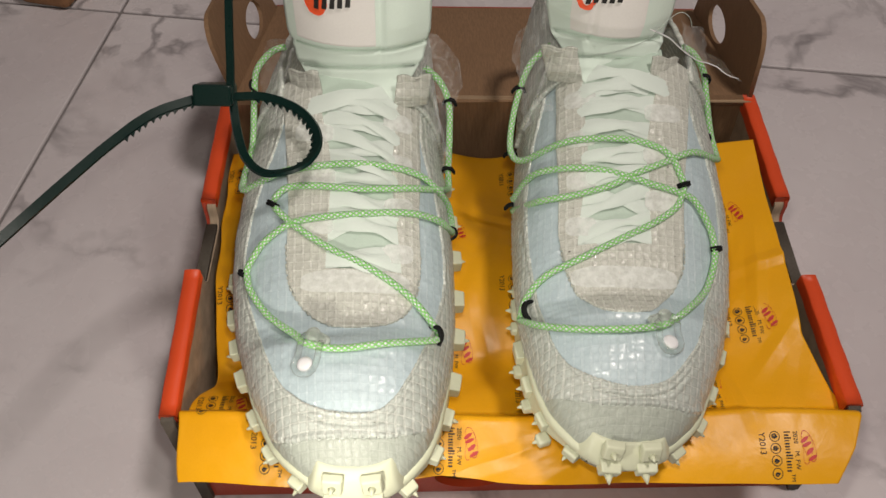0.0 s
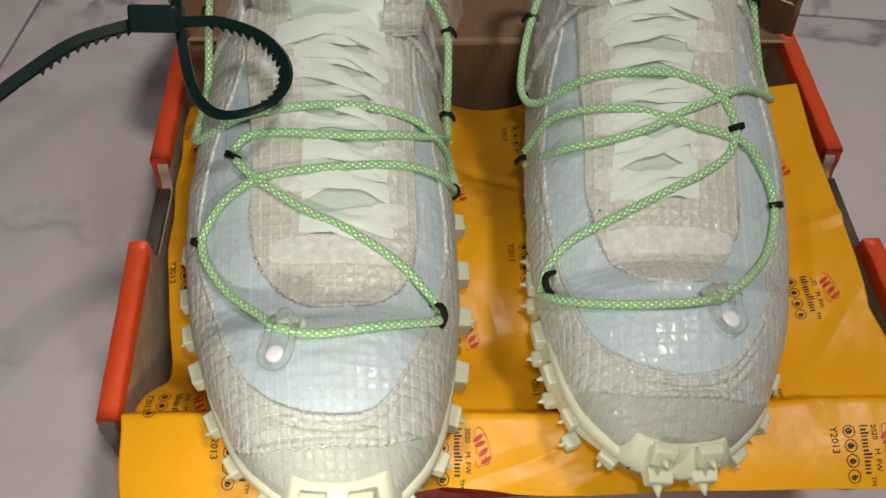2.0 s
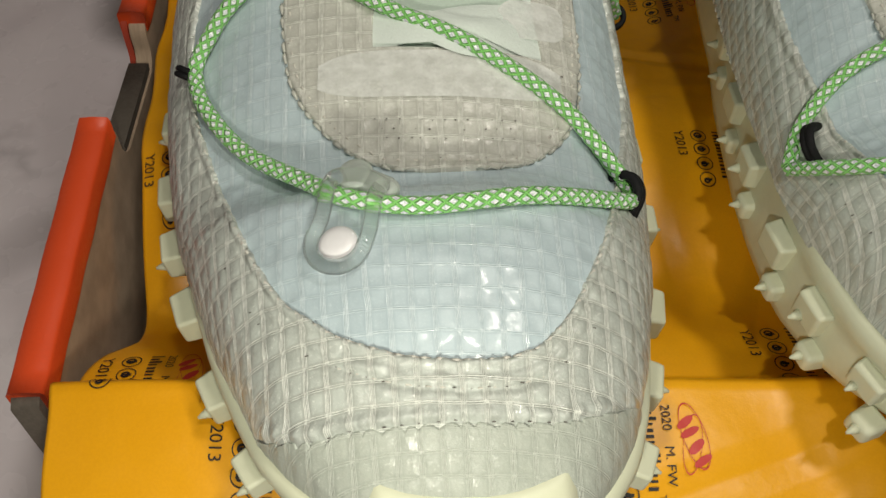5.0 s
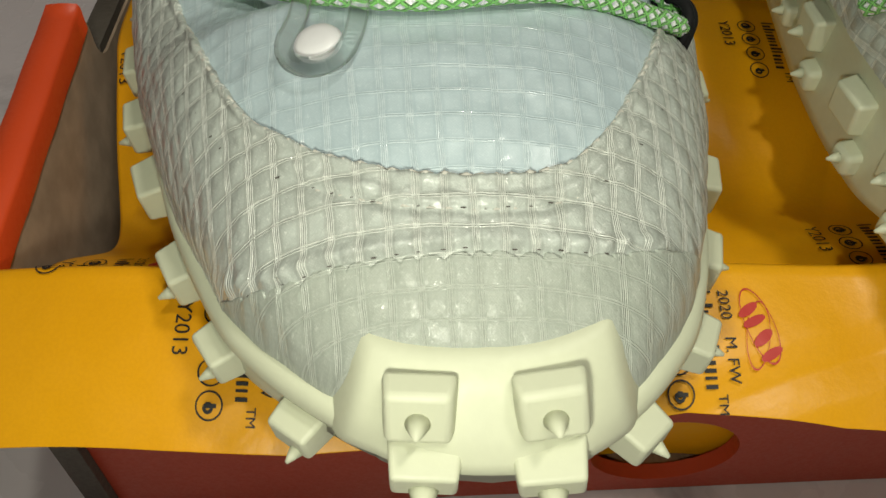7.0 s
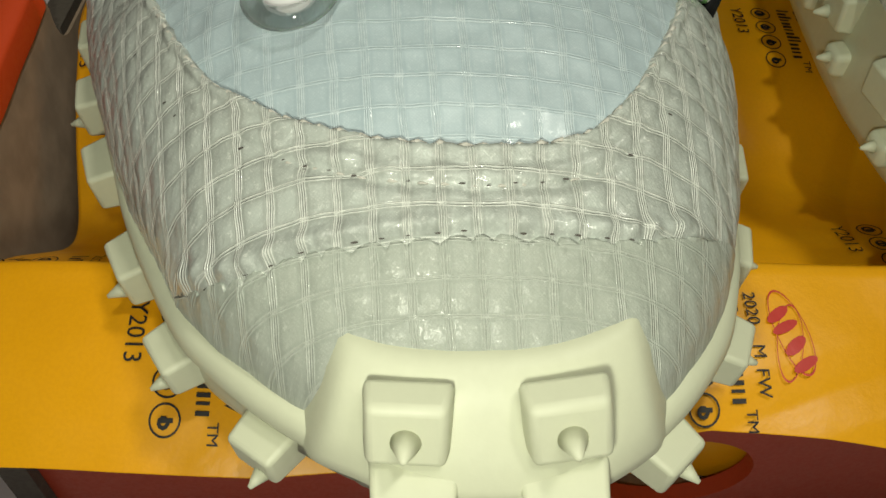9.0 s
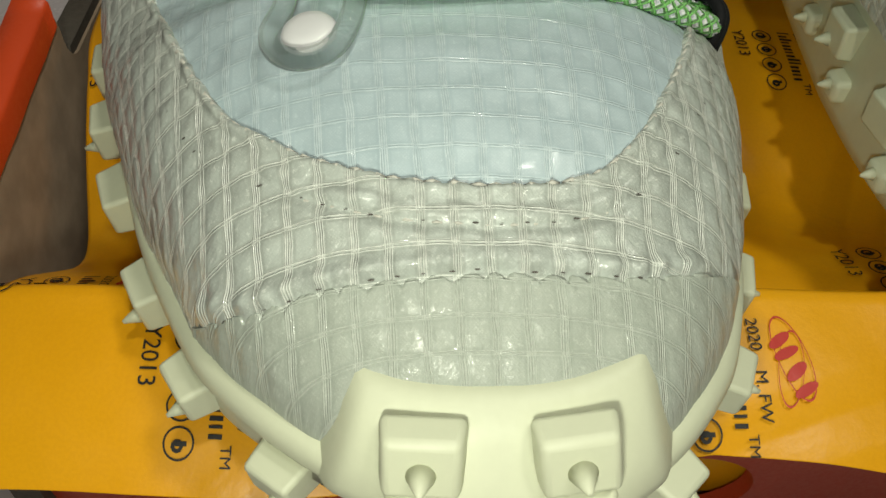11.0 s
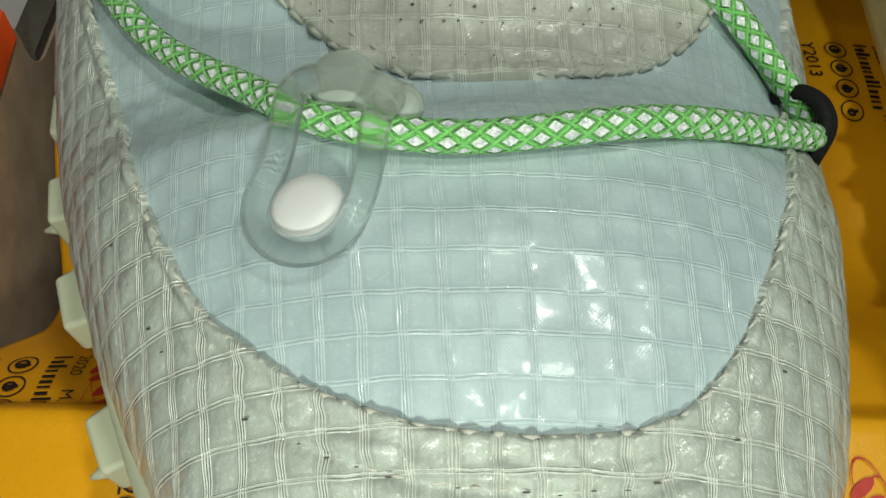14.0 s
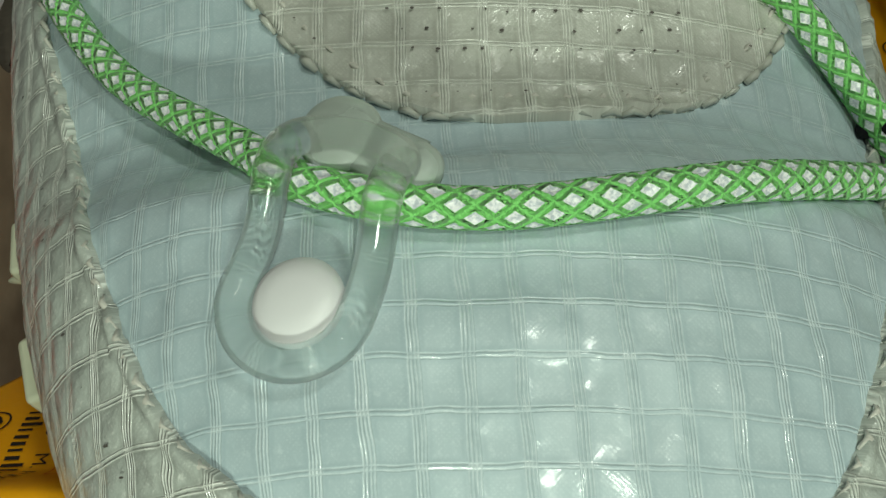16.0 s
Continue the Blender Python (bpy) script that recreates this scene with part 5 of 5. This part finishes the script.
    nn = normal(np.array([x]), np.array([y]))[0]
    b0 = on_upper(np.array([x]), np.array([y]), 0.0016)[0]
    b1 = on_upper(np.array([cx]), np.array([cy]), 0.0022)[0]
    d = b1 - b0
    ln = np.linalg.norm(d)
    d /= ln
    nn = nn - d * (nn @ d)
    nn /= np.linalg.norm(nn)
    r_ = np.cross(d, nn)
    ring = []
    rad, side = 0.0050, ln * 0.88
    flat = [(rad * math.cos(t), rad * math.sin(t)) for t in np.linspace(math.pi, 2 * math.pi, 40)]
    flat += [(rad * (1 - 0.08 * k), side * k) for k in np.linspace(0.05, 0.95, 30)]
    flat += [(rad * 0.92 * math.cos(t), side + rad * 0.5 * math.sin(t)) for t in np.linspace(0, math.pi, 40)]
    flat += [(-rad * (1 - 0.08 * k), side * k) for k in np.linspace(0.95, 0.05, 30)]
    for fx, fy in flat:
        # the sides arch over the cord
        arch = 0.0040 * math.exp(-((fy - 0.72 * ln) / 0.0040) ** 2)
        ring.append(b0 + r_ * fx + d * fy + nn * (0.0006 + arch))
    ring.append(ring[0])
    v, f_ = tube(np.array(ring), 0.0015, 16, False)
    tag = put("clear_tag", joined("clear_tag", [(v, f_)]), CLEAR, text="clear moulded plastic cord tag")
    base = []
    a = np.linspace(0, 2 * np.pi, 40, endpoint=False)
    for rr, h in ((0.00001, 0.0016), (0.0016, 0.00156), (0.0028, 0.0013), (0.0034, 0.0008), (0.0037, 0.0003), (0.0037, 0.0), (0.0036, -0.0002)):
        base.append(b0 + (np.cos(a)[:, None] * r_ + np.sin(a)[:, None] * d) * rr + nn * h)
    put("button", grid_mesh("button", np.array(base), wrap=True, flip=True), BUTTON, tag, "round white plastic button")
    lobes = []
    e0, e1 = b1 + d * 0.0012 - r_ * 0.0026 + nn * 0.0010, b1 + d * 0.0002 + r_ * 0.0044 + nn * 0.0004
    for cen, rad in ((e0, 0.0036), (e1, 0.0024)):
        vv = []
        for rr, h in ((0.0001, 0.0012), (0.6, 0.0011), (0.88, 0.0007), (1.0, -0.0002), (0.92, -0.0010), (0.0001, -0.0012)):
            vv.append(cen + (np.cos(a)[:, None] * r_ + np.sin(a)[:, None] * d) * rad * rr + nn * h)
        lobes.append((np.array(vv).reshape(-1, 3), grid_faces(len(vv), 40, True)))
    bar = tube(np.array([e0, (e0 + e1) / 2 - nn * 0.0002, e1]), 0.0026, 12, True, tuple(nn), 0.45)
    put("tag_cap", joined("tag_cap", lobes + [bar]), FROST, tag, "frosted two-lobed end of the tag")

    # --- clear packing film round the ankle
    for sgn in (-1, 1):
        t, b = np.meshgrid(np.linspace(0, 1, 40), np.linspace(0, 1, 24), indexing="ij")
        X = 0.002 + sgn * (0.036 + 0.014 * b + 0.004 * np.sin(t * 5 + b * 4))
        Y = 0.165 + 0.045 * t + 0.006 * b
        Z = 0.088 + 0.034 * t - 0.022 * b + 0.003 * np.sin(t * 11 + b * 7 + sgn)
        X = X + 0.0022 * np.array([noise.noise(Vector((i * 9, j * 11, sgn))) for i, j in zip(t.ravel(), b.ravel())]).reshape(t.shape)
        put("packing_film", grid_mesh("packing_film", np.stack([X, Y, Z], -1), flip=sgn > 0), FILM, text="loose clear packing film at the collar").visible_shadow = False
    if s < 0:
        # a loose clear thread over the tongue
        loop = [(0.024, 0.184, 0.112), (0.010, 0.1835, 0.116), (-0.004, 0.1835, 0.124), (-0.014, 0.187, 0.136), (-0.020, 0.190, 0.138), (-0.026, 0.192, 0.134), (-0.030, 0.194, 0.127)]
        put("loose_thread", joined("loose_thread", [tube(spline(loop, 0.001)[0], 0.00022, 6)]), FROST, text="thin clear nylon thread")
        # a torn strip of film curling away from the collar
        t, b = np.meshgrid(np.linspace(0, 1, 40), np.linspace(0, 1, 10), indexing="ij")
        X = np.interp(t, (0, 0.2, 0.35, 0.5, 0.7, 1), (-0.010, -0.0228, -0.0305, -0.0415, -0.0560, -0.0702)) + 0.0010 * np.sin(b * 7 + t * 9)
        Z = np.interp(t, (0, 0.2, 0.35, 0.5, 0.7, 1), (0.1280, 0.1257, 0.1220, 0.1120, 0.1050, 0.0917)) - b * np.interp(t, (0, 0.35, 0.7, 1), (0.005, 0.0115, 0.0065, 0.0015))
        Y = 0.1905 + 0.005 * t + 0.004 * b + 0.0012 * np.sin(t * 13)
        strip = put("packing_film", grid_mesh("packing_film", np.stack([X, Y, Z], -1)), FILM, text="torn strip of clear film curling from the collar")
        strip.visible_shadow = False
        put("film_edge", joined("film_edge", [tube(np.stack([X[:, -1], Y[:, -1], Z[:, -1]], -1), 0.00035, 6)]), BUTTON, strip, "white curled edge of the film")
    return it


def patch_grid(patch, y0, y1, left, right, m, n):
    """A piece of the eyestay between two heights and two side lines."""
    T, B = np.meshgrid(np.linspace(0, 1, m), np.linspace(0, 1, n), indexing="ij")
    Y = y0 + (y1 - y0) * T ** (2.0 if left is None and right is None else 1.0)
    a = np.interp(Y, patch[0], patch[1]) if left is None else left(Y)
    b = np.interp(Y, patch[0], patch[2]) if right is None else right(Y)
    X = a + (b - a) * B
    lift = 0.0011 + 0.0006 * np.exp(-((Y - y0 - 0.0012) / 0.0010) ** 2) * (0.6 + 0.5 * np.sin(X * 1900) * np.sin(X * 730)) * (1.0 if left is None and right is None else 0.0)
    P, UV = sheet(X, Y, lift, 0.0003, (left is None and right is None, False, True, True))
    return P[:, ::-1], UV[:, ::-1]


LEFT_AT = pose(-0.045, 0.162, 0.100)
RIGHT_AT = pose(0.094, 0.179, 0.101, 0, 6, 2.5)
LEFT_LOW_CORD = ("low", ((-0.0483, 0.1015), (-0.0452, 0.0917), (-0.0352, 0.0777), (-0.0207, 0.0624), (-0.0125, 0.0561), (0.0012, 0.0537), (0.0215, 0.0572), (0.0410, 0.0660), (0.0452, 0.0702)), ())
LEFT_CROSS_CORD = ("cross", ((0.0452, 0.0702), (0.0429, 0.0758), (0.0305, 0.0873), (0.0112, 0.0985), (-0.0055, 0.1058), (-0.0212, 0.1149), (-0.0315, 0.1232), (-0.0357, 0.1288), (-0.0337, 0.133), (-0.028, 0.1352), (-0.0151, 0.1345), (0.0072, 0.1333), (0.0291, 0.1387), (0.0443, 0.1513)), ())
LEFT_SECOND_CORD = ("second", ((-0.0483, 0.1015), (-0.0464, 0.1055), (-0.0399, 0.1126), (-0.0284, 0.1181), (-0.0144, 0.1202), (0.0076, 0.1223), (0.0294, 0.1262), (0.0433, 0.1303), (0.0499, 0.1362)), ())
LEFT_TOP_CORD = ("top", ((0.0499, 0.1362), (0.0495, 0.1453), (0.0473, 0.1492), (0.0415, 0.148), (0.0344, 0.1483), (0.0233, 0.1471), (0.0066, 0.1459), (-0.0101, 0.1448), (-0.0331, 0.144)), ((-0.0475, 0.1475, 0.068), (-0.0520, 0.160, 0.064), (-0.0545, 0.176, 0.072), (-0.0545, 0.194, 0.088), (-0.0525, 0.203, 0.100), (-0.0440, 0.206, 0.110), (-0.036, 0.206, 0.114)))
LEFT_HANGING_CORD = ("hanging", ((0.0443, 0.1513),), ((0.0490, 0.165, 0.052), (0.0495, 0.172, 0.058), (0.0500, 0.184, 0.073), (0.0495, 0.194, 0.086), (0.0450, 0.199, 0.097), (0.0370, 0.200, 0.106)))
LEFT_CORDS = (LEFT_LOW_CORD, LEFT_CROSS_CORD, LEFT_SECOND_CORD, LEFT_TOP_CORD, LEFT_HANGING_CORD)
LEFT_CLIPS = ((-0.0495, 0.102, 0, 150), (0.0432, 0.0718, 0, -58), (-0.0360, 0.129, 0, 150), (0.0500, 0.1365, 0, -10), (0.049, 0.1715, 0.058, 0), (0.0495, 0.194, 0.087, 0), (-0.054, 0.199, 0.094, 180))
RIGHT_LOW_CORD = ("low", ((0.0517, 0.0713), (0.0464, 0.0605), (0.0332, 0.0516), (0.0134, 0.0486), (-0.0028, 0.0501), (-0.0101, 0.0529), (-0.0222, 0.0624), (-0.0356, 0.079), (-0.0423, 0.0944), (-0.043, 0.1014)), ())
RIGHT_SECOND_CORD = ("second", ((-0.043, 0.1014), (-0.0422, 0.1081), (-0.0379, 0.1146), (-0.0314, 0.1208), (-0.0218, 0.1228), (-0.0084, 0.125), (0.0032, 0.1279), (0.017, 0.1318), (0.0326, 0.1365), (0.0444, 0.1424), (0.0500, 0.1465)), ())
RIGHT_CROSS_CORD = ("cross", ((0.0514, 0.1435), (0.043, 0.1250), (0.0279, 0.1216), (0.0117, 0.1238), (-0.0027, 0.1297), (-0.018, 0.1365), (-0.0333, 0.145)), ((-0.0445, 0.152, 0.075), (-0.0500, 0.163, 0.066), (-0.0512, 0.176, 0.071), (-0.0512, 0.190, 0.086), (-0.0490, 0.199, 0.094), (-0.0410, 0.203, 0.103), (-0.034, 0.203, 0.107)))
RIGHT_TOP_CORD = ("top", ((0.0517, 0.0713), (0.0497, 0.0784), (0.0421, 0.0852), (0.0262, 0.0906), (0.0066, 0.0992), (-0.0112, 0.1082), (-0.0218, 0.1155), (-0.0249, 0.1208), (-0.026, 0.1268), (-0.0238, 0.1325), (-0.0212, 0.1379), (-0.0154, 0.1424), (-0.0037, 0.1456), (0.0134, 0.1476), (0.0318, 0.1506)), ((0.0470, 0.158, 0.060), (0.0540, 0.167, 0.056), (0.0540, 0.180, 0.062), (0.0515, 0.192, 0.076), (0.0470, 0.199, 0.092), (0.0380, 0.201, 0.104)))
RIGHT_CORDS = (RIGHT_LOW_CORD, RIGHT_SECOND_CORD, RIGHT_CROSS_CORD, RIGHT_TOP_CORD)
RIGHT_CLIPS = ((0.0486, 0.0722, 0, -58), (-0.0440, 0.102, 0, 170), (-0.0262, 0.127, 0, 160), (0.0515, 0.1455, 0, 0), (0.0525, 0.171, 0.050, 0), (0.051, 0.193, 0.078, 0), (-0.0530, 0.173, 0.070, 180), (-0.050, 0.196, 0.092, 180))
SHOE_LABEL = "pale blue trail shoe, green bungee cords, spiked cream sole"
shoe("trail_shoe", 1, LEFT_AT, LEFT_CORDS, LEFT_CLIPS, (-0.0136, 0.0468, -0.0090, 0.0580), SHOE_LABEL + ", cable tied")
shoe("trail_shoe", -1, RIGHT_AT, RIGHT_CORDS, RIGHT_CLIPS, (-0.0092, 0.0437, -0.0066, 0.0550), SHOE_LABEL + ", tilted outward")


# ---------------------------------------------------------------- cable tie and furniture leg
def cable_tie():
    tie = thing("cable_tie", "dark green toothed plastic cable tie looped through the shoe lacing", "cable tie")
    head = block((0.0185, 0.0215, 0.0105), None, 0.0014)
    m = Matrix.Translation((-0.1105, 0.3275, 0.2105)) @ Euler((radians(-38), radians(4), radians(4))).to_matrix().to_4x4()
    head.transform(m)
    part("head", head, TIE_GREEN, tie, "square ratchet head of the tie")

    def strap(points, name, width, thick, teeth, up):
        line, at = spline(points, 0.0008)
        _, u, w = frames_along(line, up)
        ring = ((-0.5, -0.5), (-0.42, 0.5), (0.42, 0.5), (0.5, -0.5))
        v = np.stack([line + w * (a * width) + u * (b * thick) for a, b in ring], 1)
        faces = grid_faces(len(line), 4, True) + [(3, 2, 1, 0), tuple((len(line) - 1) * 4 + k for k in range(4))]
        band = part(name, mesh_of(name, v.reshape(-1, 3), faces, smooth=False), TIE_GREEN, tie)
        if teeth:
            pieces = []
            for k in np.arange(teeth[0], min(teeth[1], at[-1]), 0.0042):
                i = min(np.searchsorted(at, k), len(line) - 3)
                t = line[i + 2] - line[i]
                t /= np.linalg.norm(t)
                o = line[i] + teeth[2] * w[i] * width * 0.5
                a, b, c_ = o - t * 0.0014, o + t * 0.0013, o + teeth[2] * w[i] * 0.0017 + t * 0.0012
                d = u[i] * thick * 0.45
                pieces.append(([a - d, b - d, c_ - d, a + d, b + d, c_ + d], [(0, 1, 2), (5, 4, 3), (0, 3, 4, 1), (1, 4, 5, 2), (2, 5, 3, 0)]))
            part("teeth", joined("teeth", pieces, False), TIE_GREEN, band)

    toward = (0.0, -0.55, 0.83)
    strap(((-0.118, 0.3255, 0.2165), (-0.136, 0.311, 0.2195), (-0.150, 0.290, 0.221), (-0.163, 0.266, 0.222), (-0.174, 0.244, 0.223), (-0.186, 0.222, 0.223)), "tail", 0.0050, 0.0016, (0.003, 0.044, -1), toward)
    strap(((-0.102, 0.331, 0.213), (-0.086, 0.331, 0.213), (-0.070, 0.324, 0.212), (-0.060, 0.312, 0.211), (-0.0575, 0.300, 0.210), (-0.062, 0.290, 0.209), (-0.073, 0.287, 0.206), (-0.084, 0.290, 0.203), (-0.093, 0.300, 0.203), (-0.0985, 0.314, 0.206), (-0.1020, 0.329, 0.2115)), "loop", 0.0044, 0.0016, (0.012, 0.078, 1), toward)
    strap(((-0.1015, 0.322, 0.216), (-0.1025, 0.338, 0.224), (-0.1035, 0.356, 0.238), (-0.103, 0.374, 0.256), (-0.100, 0.392, 0.276)), "strap_end", 0.0042, 0.0015, None, toward)


cable_tie()


def furniture_leg():
    leg = block((0.052, 0.045, 0.45), Matrix.Translation((-0.372, 0.7045, 0.0005)) @ Matrix.Rotation(radians(-12), 4, "Z"), 0.008, 1.15, 3)
    tagged(part("furniture_leg", leg, WOOD), "brown wooden furniture leg standing on the tile floor", "furniture leg")


furniture_leg()
